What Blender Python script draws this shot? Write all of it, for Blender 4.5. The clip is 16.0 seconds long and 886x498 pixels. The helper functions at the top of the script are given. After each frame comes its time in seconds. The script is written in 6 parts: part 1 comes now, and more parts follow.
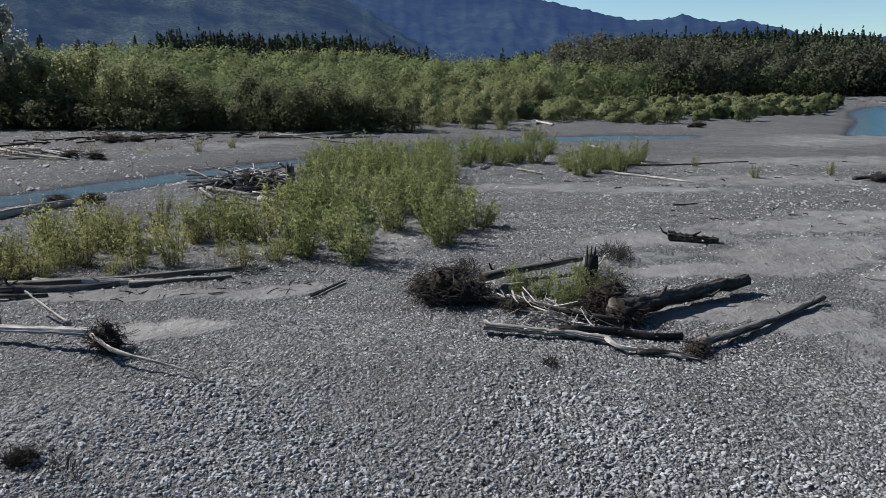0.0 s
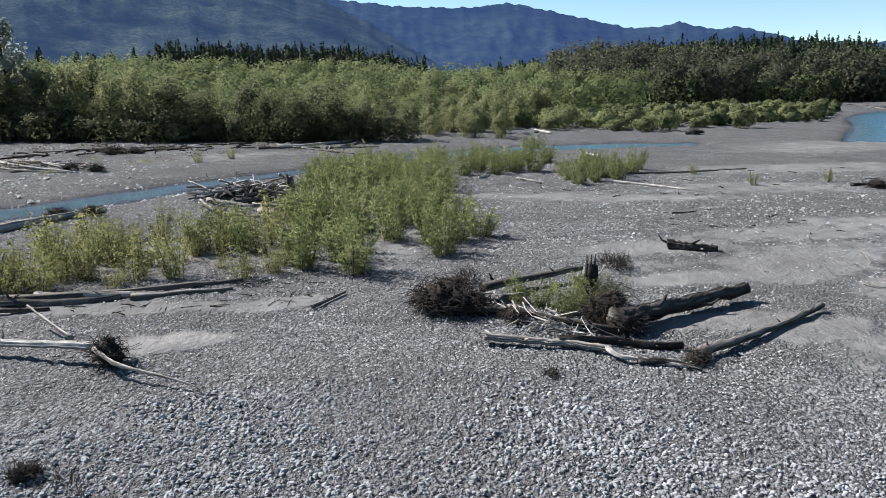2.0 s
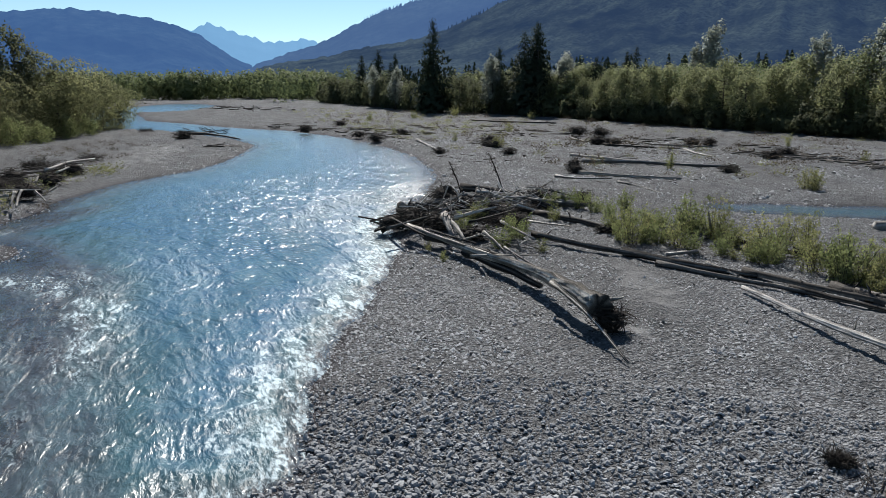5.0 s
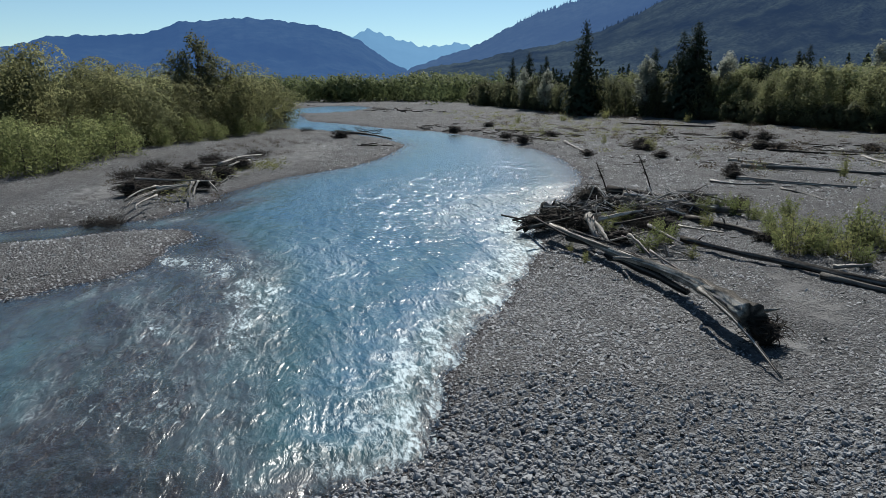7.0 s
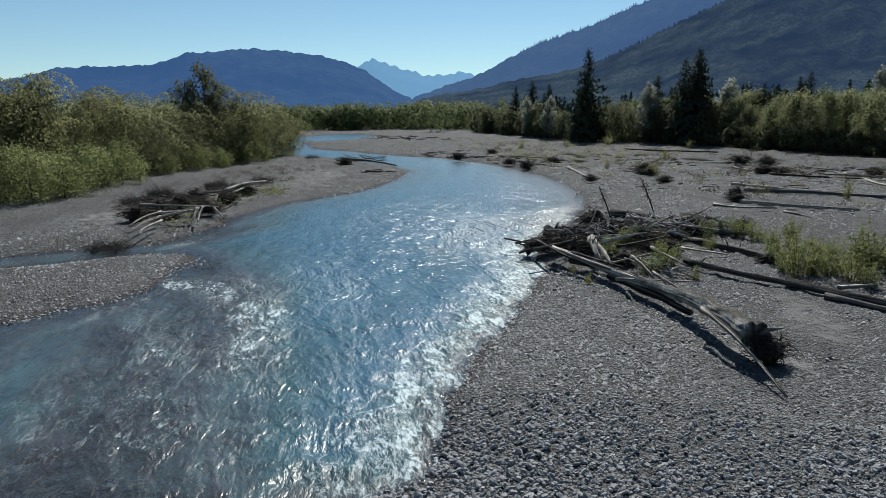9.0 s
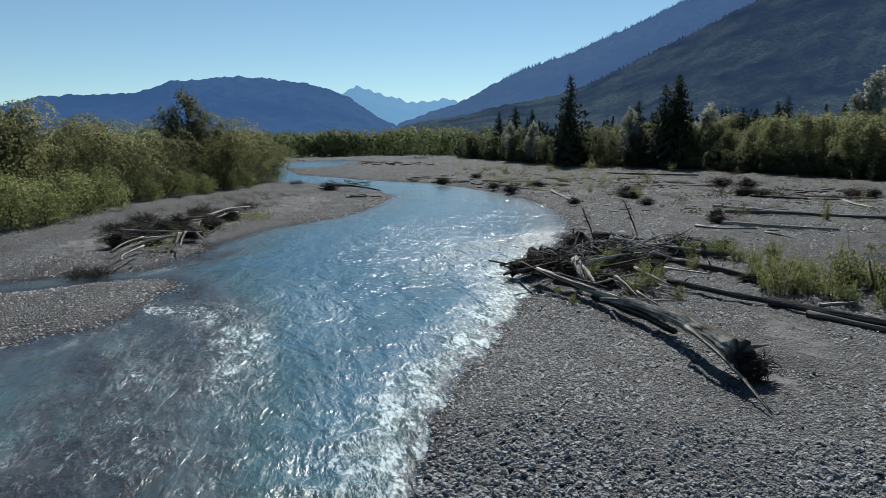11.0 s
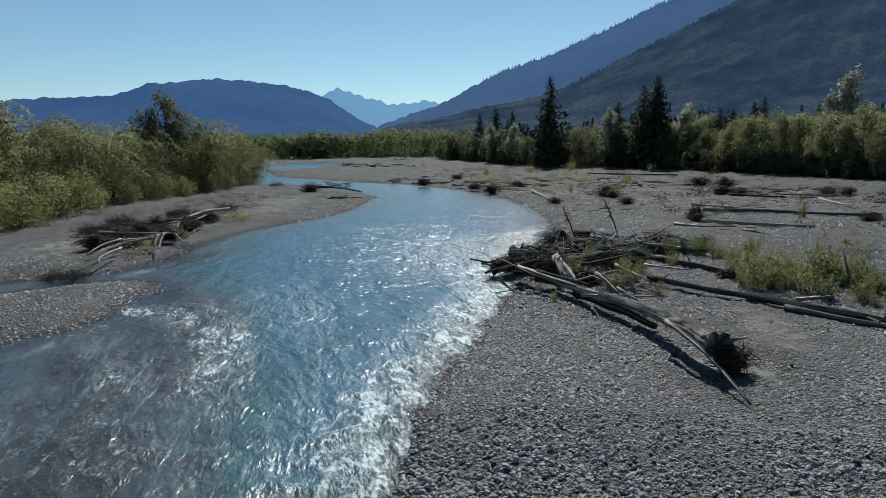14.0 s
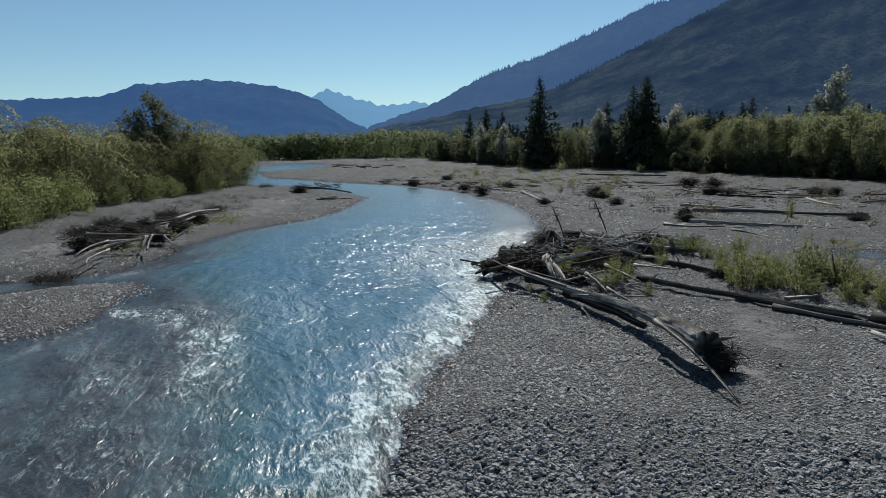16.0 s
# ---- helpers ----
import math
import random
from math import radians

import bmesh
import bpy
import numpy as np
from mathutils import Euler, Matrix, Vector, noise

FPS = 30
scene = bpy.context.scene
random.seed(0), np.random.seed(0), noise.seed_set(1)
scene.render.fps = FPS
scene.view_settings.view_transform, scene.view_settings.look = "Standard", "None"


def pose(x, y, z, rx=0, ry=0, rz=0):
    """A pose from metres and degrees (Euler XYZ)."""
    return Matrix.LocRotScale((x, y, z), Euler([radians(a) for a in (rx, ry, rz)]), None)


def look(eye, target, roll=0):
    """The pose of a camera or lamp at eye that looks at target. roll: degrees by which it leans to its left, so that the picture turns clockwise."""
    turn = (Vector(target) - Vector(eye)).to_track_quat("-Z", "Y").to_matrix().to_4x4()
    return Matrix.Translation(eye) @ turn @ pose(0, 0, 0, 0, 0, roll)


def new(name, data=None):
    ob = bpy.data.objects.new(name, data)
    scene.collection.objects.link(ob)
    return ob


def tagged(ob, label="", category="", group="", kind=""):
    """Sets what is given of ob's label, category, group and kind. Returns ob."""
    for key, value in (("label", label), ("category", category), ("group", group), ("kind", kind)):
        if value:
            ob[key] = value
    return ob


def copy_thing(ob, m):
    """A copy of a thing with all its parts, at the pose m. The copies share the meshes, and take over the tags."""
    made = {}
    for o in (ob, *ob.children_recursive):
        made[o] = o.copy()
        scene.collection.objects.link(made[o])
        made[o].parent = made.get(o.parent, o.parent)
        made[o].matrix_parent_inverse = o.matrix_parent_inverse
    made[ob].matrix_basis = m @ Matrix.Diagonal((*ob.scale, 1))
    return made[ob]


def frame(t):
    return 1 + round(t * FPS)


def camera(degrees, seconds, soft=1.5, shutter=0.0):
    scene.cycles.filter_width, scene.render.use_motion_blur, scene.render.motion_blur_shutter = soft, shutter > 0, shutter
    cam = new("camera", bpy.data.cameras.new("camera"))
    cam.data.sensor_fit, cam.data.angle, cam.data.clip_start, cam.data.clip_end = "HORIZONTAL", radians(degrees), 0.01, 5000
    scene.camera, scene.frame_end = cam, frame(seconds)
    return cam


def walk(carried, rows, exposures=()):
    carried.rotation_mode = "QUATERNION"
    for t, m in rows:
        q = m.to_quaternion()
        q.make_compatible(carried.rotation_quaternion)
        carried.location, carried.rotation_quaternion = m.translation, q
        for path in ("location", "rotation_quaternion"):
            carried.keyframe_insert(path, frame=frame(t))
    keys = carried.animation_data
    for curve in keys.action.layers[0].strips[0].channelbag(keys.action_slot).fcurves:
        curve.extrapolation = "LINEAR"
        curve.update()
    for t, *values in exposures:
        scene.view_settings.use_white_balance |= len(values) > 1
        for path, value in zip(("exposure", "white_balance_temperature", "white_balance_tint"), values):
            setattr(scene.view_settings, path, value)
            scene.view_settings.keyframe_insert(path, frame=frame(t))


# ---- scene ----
cam = camera(64.64, 16.0, soft=0.85)

# seconds, x, y, z, yaw to the left, pitch, roll
ROWS = '''
0.0  -0.00 0.00 7.00  0.73 -13.80 0.39
0.5  0.01 -0.01 7.04  0.37 -13.57 0.26
1.0  0.02 -0.01 7.06  0.07 -13.41 0.15
1.5  0.02 -0.04 7.09  -0.26 -13.26 0.05
2.0  -0.03 -0.07 7.10  0.68 -13.12 -0.05
2.5  -0.03 -0.10 7.09  5.60 -13.02 -0.13
3.0  -0.09 -0.14 7.09  11.94 -12.95 -0.17
3.5  -0.14 -0.18 7.06  23.46 -12.91 -0.12
4.0  -0.13 -0.19 7.03  37.82 -12.92 -0.12
4.5  -0.09 -0.26 7.03  52.12 -12.96 -0.13
5.0  0.02 -0.33 7.09  65.82 -13.01 -0.28
5.2  0.02 -0.30 7.09  71.10 -13.01 -0.28
5.4  0.03 -0.30 7.06  75.10 -12.98 -0.28
5.7  0.05 -0.29 7.03  77.20 -12.90 -0.30
6.2  0.08 -0.29 6.97  77.80 -12.80 -0.31
6.8  0.11 -0.28 6.91  77.75 -12.72 -0.34
7.3  0.13 -0.27 6.85  77.95 -12.66 -0.36
7.5  0.15 -0.23 6.81  78.85 -12.62 -0.39
8.0  0.18 -0.23 6.76  78.81 -12.54 -0.47
8.5  0.18 -0.21 6.71  78.48 -12.35 -0.52
9.0  0.21 -0.21 6.70  78.14 -10.49 -0.64
9.2  0.20 -0.20 6.71  78.03 -9.55 -0.73
9.4  0.20 -0.19 6.70  77.90 -8.90 -0.75
9.7  0.20 -0.19 6.67  77.70 -8.55 -0.79
10.3  0.20 -0.17 6.62  77.35 -8.45 -0.86
11.5  0.20 -0.15 6.51  76.60 -8.42 -1.01
12.0  0.21 -0.14 6.49  76.35 -8.41 -1.04
12.5  0.21 -0.14 6.46  76.09 -8.37 -1.13
13.0  0.21 -0.15 6.45  75.83 -8.37 -1.15
13.5  0.19 -0.14 6.42  75.60 -8.36 -1.12
14.0  0.20 -0.14 6.39  75.39 -8.31 -1.22
14.5  0.18 -0.12 6.37  75.20 -8.31 -1.23
15.0  0.19 -0.13 6.38  74.97 -8.28 -1.28
15.5  0.19 -0.14 6.37  74.77 -8.27 -1.25
16.0  0.18 -0.12 6.37  74.59 -8.25 -1.26
'''


def carried_pose(x, y, z, yaw, pitch, roll):
    m = pose(x, y, z, 90 + pitch, 0, yaw)
    return m @ pose(0, 0, 0, 0, 0, roll)


PATH = []
for line in ROWS.strip().splitlines():
    values = [float(v) for v in line.split()]
    PATH.append((values[0], carried_pose(*values[1:])))
walk(cam, PATH, exposures=[(0.0, 0.94, 6500, 10), (0.5, 1.22, 6500, 10), (1.0, 1.34, 6500, 10), (2.0, 1.4, 6500, 10), (3.5, 1.36, 6500, 10), (4.0, 1.26, 6500, 10), (4.5, 1.14, 6500, 9),
                             (5.0, 0.87, 6500, 8), (7.3, 0.62, 6500, 6), (9.0, 0.58, 6500, 5), (12.0, 0.58, 6500, 5), (16.0, 0.45, 6500, 5)])

# ---- light ----
SUN_AZ, SUN_EL = 66.0, 41.0      # degrees to the left of +y, degrees above the horizon
sun_from = Vector((-math.sin(radians(SUN_AZ)) * math.cos(radians(SUN_EL)),
                   math.cos(radians(SUN_AZ)) * math.cos(radians(SUN_EL)), math.sin(radians(SUN_EL))))
sun = new("sun", bpy.data.lights.new("sun", "SUN"))
sun.data.energy, sun.data.angle, sun.data.color = 5.0, radians(0.53), (1.0, 0.96, 0.92)
sun.matrix_world = look(sun_from * 100, (0, 0, 0))
world = bpy.data.worlds.new("world")
scene.world = world
world.use_nodes = True
sky = world.node_tree.nodes.new("ShaderNodeTexSky")
sky.sky_type, sky.sun_disc = "NISHITA", False
sky.sun_elevation, sky.sun_rotation = radians(SUN_EL), radians(-SUN_AZ)
sky.altitude, sky.air_density, sky.dust_density, sky.ozone_density = 1200, 1.0, 0.0, 4.0
back = world.node_tree.nodes["Background"]
tone = world.node_tree.nodes.new("ShaderNodeMix")
tone.data_type, tone.blend_type = "RGBA", "MULTIPLY"
tone.inputs[0].default_value, tone.inputs[7].default_value = 1.0, (0.98, 1.02, 0.96, 1)
world.node_tree.links.new(sky.outputs[0], tone.inputs[6])
world.node_tree.links.new(tone.outputs[2], back.inputs[0])
back.inputs[1].default_value = 0.062


# ---- materials ----
class Mat:
    """A small builder for node materials."""

    def __init__(self, name):
        self.m = bpy.data.materials.new(name)
        self.m.use_nodes = True
        self.t = self.m.node_tree
        self.b = self.t.nodes["Principled BSDF"]
        self.out = self.t.nodes["Material Output"]

    def node(self, kind, **values):
        n = self.t.nodes.new(kind)
        for key, value in values.items():
            n.inputs[key.replace("_", " ")].default_value = value
        return n

    def link(self, a, b):
        self.t.links.new(a, b)

    def place(self):
        return self.node("ShaderNodeNewGeometry").outputs["Position"]

    def local(self):
        return self.node("ShaderNodeTexCoord").outputs["Object"]

    def noise(self, scale, detail=4.0, vec=None, rough=0.55, warp=0.0):
        n = self.node("ShaderNodeTexNoise", Scale=scale, Detail=detail, Roughness=rough, Distortion=warp)
        self.link(vec or self.place(), n.inputs["Vector"])
        return n.outputs["Fac"]

    def ramp(self, fac, stops):
        r = self.node("ShaderNodeValToRGB")
        while len(r.color_ramp.elements) < len(stops):
            r.color_ramp.elements.new(0.5)
        for e, (p, c) in zip(r.color_ramp.elements, stops):
            e.position = p
            e.color = (*c, 1) if len(c) == 3 else c
        self.link(fac, r.inputs[0])
        return r.outputs[0]

    def grey(self, fac, a, b):
        r = self.node("ShaderNodeMapRange", From_Min=a, From_Max=b)
        self.link(fac, r.inputs["Value"])
        return r.outputs["Result"]

    def mix(self, fac, a, b, kind="MIX"):
        n = self.t.nodes.new("ShaderNodeMix")
        n.data_type, n.blend_type = "RGBA", kind
        for socket, value in ((n.inputs[0], fac), (n.inputs[6], a), (n.inputs[7], b)):
            if isinstance(value, bpy.types.NodeSocket):
                self.link(value, socket)
            elif isinstance(value, tuple):
                socket.default_value = (*value, 1)
            else:
                socket.default_value = value
        return n.outputs[2]

    def math(self, op, a, b=0.0):
        n = self.t.nodes.new("ShaderNodeMath")
        n.operation = op
        for socket, value in ((n.inputs[0], a), (n.inputs[1], b)):
            if isinstance(value, bpy.types.NodeSocket):
                self.link(value, socket)
            else:
                socket.default_value = value
        return n.outputs[0]

    def attr(self, name):
        n = self.node("ShaderNodeAttribute")
        n.attribute_name = name
        return n.outputs["Fac"]

    def bump(self, height, strength=0.5, distance=0.02, normal=None):
        n = self.node("ShaderNodeBump", Strength=strength, Distance=distance)
        self.link(height, n.inputs["Height"])
        if normal:
            self.link(normal, n.inputs["Normal"])
        return n.outputs[0]

    def done(self, color=None, rough=0.8, normal=None, spec=0.3):
        if color is not None:
            if isinstance(color, tuple):
                self.b.inputs["Base Color"].default_value = (*color, 1)
            else:
                self.link(color, self.b.inputs["Base Color"])
        if isinstance(rough, float):
            self.b.inputs["Roughness"].default_value = rough
        else:
            self.link(rough, self.b.inputs["Roughness"])
        self.b.inputs["Specular IOR Level"].default_value = spec
        if normal:
            self.link(normal, self.b.inputs["Normal"])
        return self.m


def gravel_material():
    k = Mat("gravel")
    p = k.place()
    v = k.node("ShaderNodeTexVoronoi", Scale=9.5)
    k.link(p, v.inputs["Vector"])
    v2 = k.node("ShaderNodeTexVoronoi", Scale=27.0)
    k.link(p, v2.inputs["Vector"])
    v3 = k.node("ShaderNodeTexVoronoi", Scale=3.1)
    k.link(p, v3.inputs["Vector"])
    tone = k.ramp(v.outputs["Color"], [(0.15, (0.1, 0.103, 0.107)), (0.5, (0.22, 0.228, 0.238)), (0.85, (0.34, 0.35, 0.364))])
    tone2 = k.ramp(v2.outputs["Color"], [(0.2, (0.035, 0.034, 0.036)), (0.8, (0.225, 0.227, 0.23))])
    tone3 = k.ramp(v3.outputs["Color"], [(0.2, (0.07, 0.069, 0.071)), (0.8, (0.22, 0.22, 0.222))])
    stones = k.mix(0.3, tone, tone2)
    # gaps between stones: darker fines, deepened to stand for their shade
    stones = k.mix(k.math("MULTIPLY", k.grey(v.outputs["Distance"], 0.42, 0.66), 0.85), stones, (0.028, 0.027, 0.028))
    stones = k.mix(0.3, stones, tone3)
    stones = k.mix(k.math("MULTIPLY", k.grey(k.noise(0.12, 4.0), 0.4, 0.65), 0.45), stones, (0.1, 0.1, 0.102))
    lay = k.node("ShaderNodeMapping")
    lay.inputs["Rotation"].default_value = (0, 0, radians(-12))
    lay.inputs["Scale"].default_value = (0.16, 1.0, 1.0)
    k.link(p, lay.inputs["Vector"])
    bands = k.noise(0.55, 6.0, lay.outputs[0], 0.65)
    stones = k.mix(k.math("MULTIPLY", k.grey(bands, 0.48, 0.68), 0.65), stones, (0.055, 0.056, 0.058))
    sandtone = k.ramp(k.noise(0.6, 6.0), [(0.3, (0.11, 0.11, 0.112)), (0.7, (0.19, 0.189, 0.188))])
    sandtone = k.mix(k.attr("pale"), sandtone, (0.25, 0.24, 0.228))
    edge = k.math("ADD", k.attr("sand"), k.math("MULTIPLY", k.math("SUBTRACT", k.noise(0.9, 7.0, None, 0.65), 0.5), 1.3))
    sand = k.grey(edge, 0.38, 0.7)
    color = k.mix(sand, stones, sandtone)
    color = k.mix(k.grey(k.noise(0.11, 3.0), 0.36, 0.62), color, k.mix(0.55, color, (0.09, 0.088, 0.087)))
    turf = k.ramp(k.noise(0.35, 6.0), [(0.3, (0.012, 0.018, 0.008)), (0.7, (0.035, 0.048, 0.018))])
    color = k.mix(k.attr("green"), color, turf)
    color = k.mix(k.attr("wet"), color, (0.5, 0.46, 0.48), "MULTIPLY")
    height = k.math("ADD", k.math("MULTIPLY", v.outputs["Distance"], -1.0), k.math("MULTIPLY", v2.outputs["Distance"], -0.45))
    height = k.math("MULTIPLY", height, k.grey(sand, 1.0, 0.15))
    height = k.math("ADD", height, k.math("MULTIPLY", k.noise(5.0, 6.0), 0.3))
    height = k.math("ADD", height, k.math("MULTIPLY", k.noise(1.4, 5.0, None, 0.7), 1.6))
    return k.done(color, 0.85, k.bump(height, 1.0, 0.14), 0.04)


def water_material():
    k = Mat("river_water")
    p = k.place()
    turned = k.node("ShaderNodeMapping")
    turned.inputs["Rotation"].default_value = (0, 0, radians(26))
    turned.inputs["Scale"].default_value = (0.42, 1.0, 1.0)
    k.link(p, turned.inputs["Vector"])
    flow = turned.outputs[0]
    riffle, churn, depth = k.attr("riffle"), k.attr("foam"), k.attr("depth")
    ripples = k.noise(7.0, 3.0, flow, 0.55)
    chop = k.noise(2.6, 3.0, flow, 0.55, 0.6)
    swell = k.noise(0.75, 3.0, flow, 0.6, 0.4)
    height = k.math("ADD", k.math("ADD", k.math("MULTIPLY", ripples, 0.24), k.math("MULTIPLY", chop, 0.6)), k.math("MULTIPLY", swell, 1.9))
    n = k.node("ShaderNodeBump", Distance=0.35)
    k.link(height, n.inputs["Height"])
    k.link(k.math("ADD", 0.34, k.math("MULTIPLY", riffle, 0.6)), n.inputs["Strength"])
    normal = n.outputs[0]
    body = k.ramp(depth, [(0.0, (0.052, 0.044, 0.05)), (0.22, (0.04, 0.047, 0.053)), (0.5, (0.02, 0.05, 0.062)), (1.0, (0.024, 0.072, 0.12))])
    body = k.mix(k.math("MULTIPLY", k.grey(k.noise(1.3, 5.0, flow, 0.6, 0.8), 0.4, 0.68), 0.6), body, k.mix(0.6, body, (0.07, 0.14, 0.155)))
    # broken white water: ragged rows of crests drawn out along the current, and thin lace between them
    rows = k.math("ADD", k.math("MULTIPLY", k.noise(1.1, 2.0, flow, 0.5, 0.6), 0.3), k.math("MULTIPLY", k.noise(3.0, 4.0, flow, 0.66, 1.2), 0.42))
    rows = k.math("ADD", rows, k.math("MULTIPLY", k.noise(9.0, 3.0, flow, 0.6, 0.6), 0.3))
    crests = k.grey(k.math("ADD", rows, k.math("MULTIPLY", k.math("SUBTRACT", churn, 1.0), 0.24)), 0.495, 0.572)
    lace = k.grey(k.math("ABSOLUTE", k.math("SUBTRACT", k.noise(3.6, 4.0, flow, 0.62, 0.8), 0.5)), 0.025, 0.004)
    lace = k.math("MULTIPLY", k.math("MULTIPLY", lace, 0.6), k.math("MULTIPLY", k.grey(churn, 0.15, 0.8), k.grey(k.noise(2.1, 3.0, flow), 0.44, 0.56)))
    foam = k.math("MULTIPLY", k.math("MAXIMUM", lace, crests), 0.7)
    color = k.mix(foam, body, (0.54, 0.64, 0.68))
    k.done(color, 0.12, normal, 0.5)
    k.b.inputs["IOR"].default_value = 1.33
    k.link(k.math("SUBTRACT", 0.5, k.math("MULTIPLY", churn, 0.36)), k.b.inputs["Specular IOR Level"])
    k.link(k.math("ADD", 0.19, k.math("ADD", k.math("MULTIPLY", foam, 0.3), k.math("MULTIPLY", churn, 0.22))), k.b.inputs["Roughness"])
    cover = k.math("MAXIMUM", k.grey(depth, 0.0, 0.2), foam)
    clear = k.node("ShaderNodeBsdfTransparent")
    clear.inputs[0].default_value = (0.8, 0.85, 0.9, 1)
    gloss = k.node("ShaderNodeBsdfGlossy", Roughness=0.12)
    k.link(normal, gloss.inputs["Normal"])
    fres = k.node("ShaderNodeFresnel", IOR=1.33)
    k.link(normal, fres.inputs["Normal"])
    thin = k.node("ShaderNodeMixShader")
    k.link(fres.outputs[0], thin.inputs[0])
    k.link(clear.outputs[0], thin.inputs[1])
    k.link(gloss.outputs[0], thin.inputs[2])
    both = k.node("ShaderNodeMixShader")
    k.link(cover, both.inputs[0])
    k.link(thin.outputs[0], both.inputs[1])
    k.link(k.b.outputs[0], both.inputs[2])
    k.link(both.outputs[0], k.out.inputs["Surface"])
    return k.m


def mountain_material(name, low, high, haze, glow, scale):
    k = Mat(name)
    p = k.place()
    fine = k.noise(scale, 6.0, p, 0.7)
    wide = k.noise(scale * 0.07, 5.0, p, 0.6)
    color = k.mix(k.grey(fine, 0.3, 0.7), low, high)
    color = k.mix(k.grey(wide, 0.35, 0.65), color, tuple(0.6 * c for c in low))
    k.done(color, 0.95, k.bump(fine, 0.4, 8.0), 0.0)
    # distance haze, put in as an even blue emission of the slope
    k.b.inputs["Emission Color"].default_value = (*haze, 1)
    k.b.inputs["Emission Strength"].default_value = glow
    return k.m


def leaf_material(name, dark, light, tip, scale=0.6, through_light=0.6):
    k = Mat(name)
    info = k.node("ShaderNodeObjectInfo")
    geo = k.node("ShaderNodeNewGeometry")
    color = k.ramp(geo.outputs["Random Per Island"], [(0.0, dark), (0.5, light), (1.0, tip)])
    color = k.mix(0.6, color, light)
    color = k.mix(k.math("MULTIPLY", info.outputs["Random"], 0.7), color, k.mix(0.5, color, tuple(c * f for c, f in zip(light, (0.62, 0.6, 0.66)))))
    color = k.mix(k.grey(k.noise(scale, 3.0), 0.38, 0.68), color, k.mix(0.6, color, tip))
    color = k.mix(k.grey(k.noise(scale * 3.3, 2.0), 0.45, 0.7), color, k.mix(0.5, color, dark))
    k.done(color, 0.7, None, 0.03)
    glow = k.node("ShaderNodeBsdfTranslucent")
    k.link(color, glow.inputs[0])
    both = k.node("ShaderNodeMixShader", Fac=through_light)
    k.link(k.b.outputs[0], both.inputs[1])
    k.link(glow.outputs[0], both.inputs[2])
    k.link(both.outputs[0], k.out.inputs["Surface"])
    return k.m


def wood_material(name, dark, mid, pale, scale=9.0):
    k = Mat(name)
    p = k.local()
    info = k.node("ShaderNodeObjectInfo")
    grain = k.math("ADD", k.math("MULTIPLY", k.noise(scale, 6.0, p, 0.75), 0.5), k.math("MULTIPLY", k.noise(scale * 4.5, 5.0, p, 0.75), 0.5))
    blotch = k.noise(1.3, 4.0, p)
    streak = k.attr("streak")
    lines = k.math("ADD", k.math("MULTIPLY", grain, 0.58), k.math("MULTIPLY", streak, 0.42))
    color = k.ramp(lines, [(0.3, dark), (0.5, mid), (0.68, pale)])
    color = k.mix(k.math("MULTIPLY", k.grey(blotch, 0.45, 0.68), 0.45), color, dark)
    color = k.mix(k.math("MULTIPLY", info.outputs["Random"], 0.3), color, dark)
    return k.done(color, 0.85, k.bump(lines, 1.0, 0.09), 0.08)


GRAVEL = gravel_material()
WATER = water_material()
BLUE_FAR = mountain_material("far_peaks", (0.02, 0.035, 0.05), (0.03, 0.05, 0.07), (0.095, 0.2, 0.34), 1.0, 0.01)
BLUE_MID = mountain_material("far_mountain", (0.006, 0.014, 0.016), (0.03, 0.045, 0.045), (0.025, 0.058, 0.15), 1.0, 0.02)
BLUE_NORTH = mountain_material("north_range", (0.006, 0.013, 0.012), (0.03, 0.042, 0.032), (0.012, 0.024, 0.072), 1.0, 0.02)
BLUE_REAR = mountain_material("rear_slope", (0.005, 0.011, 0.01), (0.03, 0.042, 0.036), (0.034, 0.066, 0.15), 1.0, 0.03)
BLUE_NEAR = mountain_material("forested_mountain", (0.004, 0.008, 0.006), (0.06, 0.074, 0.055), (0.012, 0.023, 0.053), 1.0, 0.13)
WILLOW = leaf_material("willow_leaves", (0.075, 0.095, 0.038), (0.15, 0.178, 0.07), (0.26, 0.27, 0.13), 0.5)
ALDER = leaf_material("alder_leaves", (0.09, 0.1, 0.052), (0.17, 0.186, 0.092), (0.26, 0.265, 0.14), 0.1)
COTTON = leaf_material("cottonwood_leaves", (0.1, 0.115, 0.08), (0.2, 0.22, 0.17), (0.4, 0.42, 0.38), 0.2)
FARLEAF = leaf_material("distant_leaves", (0.058, 0.075, 0.036), (0.11, 0.138, 0.062), (0.18, 0.205, 0.095), 0.03, 0.4)
FARSCRUB = leaf_material("distant_willow", (0.065, 0.08, 0.038), (0.12, 0.14, 0.066), (0.19, 0.205, 0.1), 0.1, 0.4)
OLIVE = leaf_material("olive_leaves", (0.075, 0.08, 0.038), (0.15, 0.156, 0.075), (0.24, 0.24, 0.12), 0.12)
# leaf green darkened to carry the shade of trees turned from the sun
SHADED_LEAF = leaf_material("shaded_leaves", (0.045, 0.05, 0.03), (0.09, 0.1, 0.056), (0.15, 0.16, 0.085), 0.08)
CONIFER = leaf_material("conifer_needles", (0.016, 0.024, 0.016), (0.028, 0.038, 0.024), (0.044, 0.058, 0.034), 0.05, 0.15)
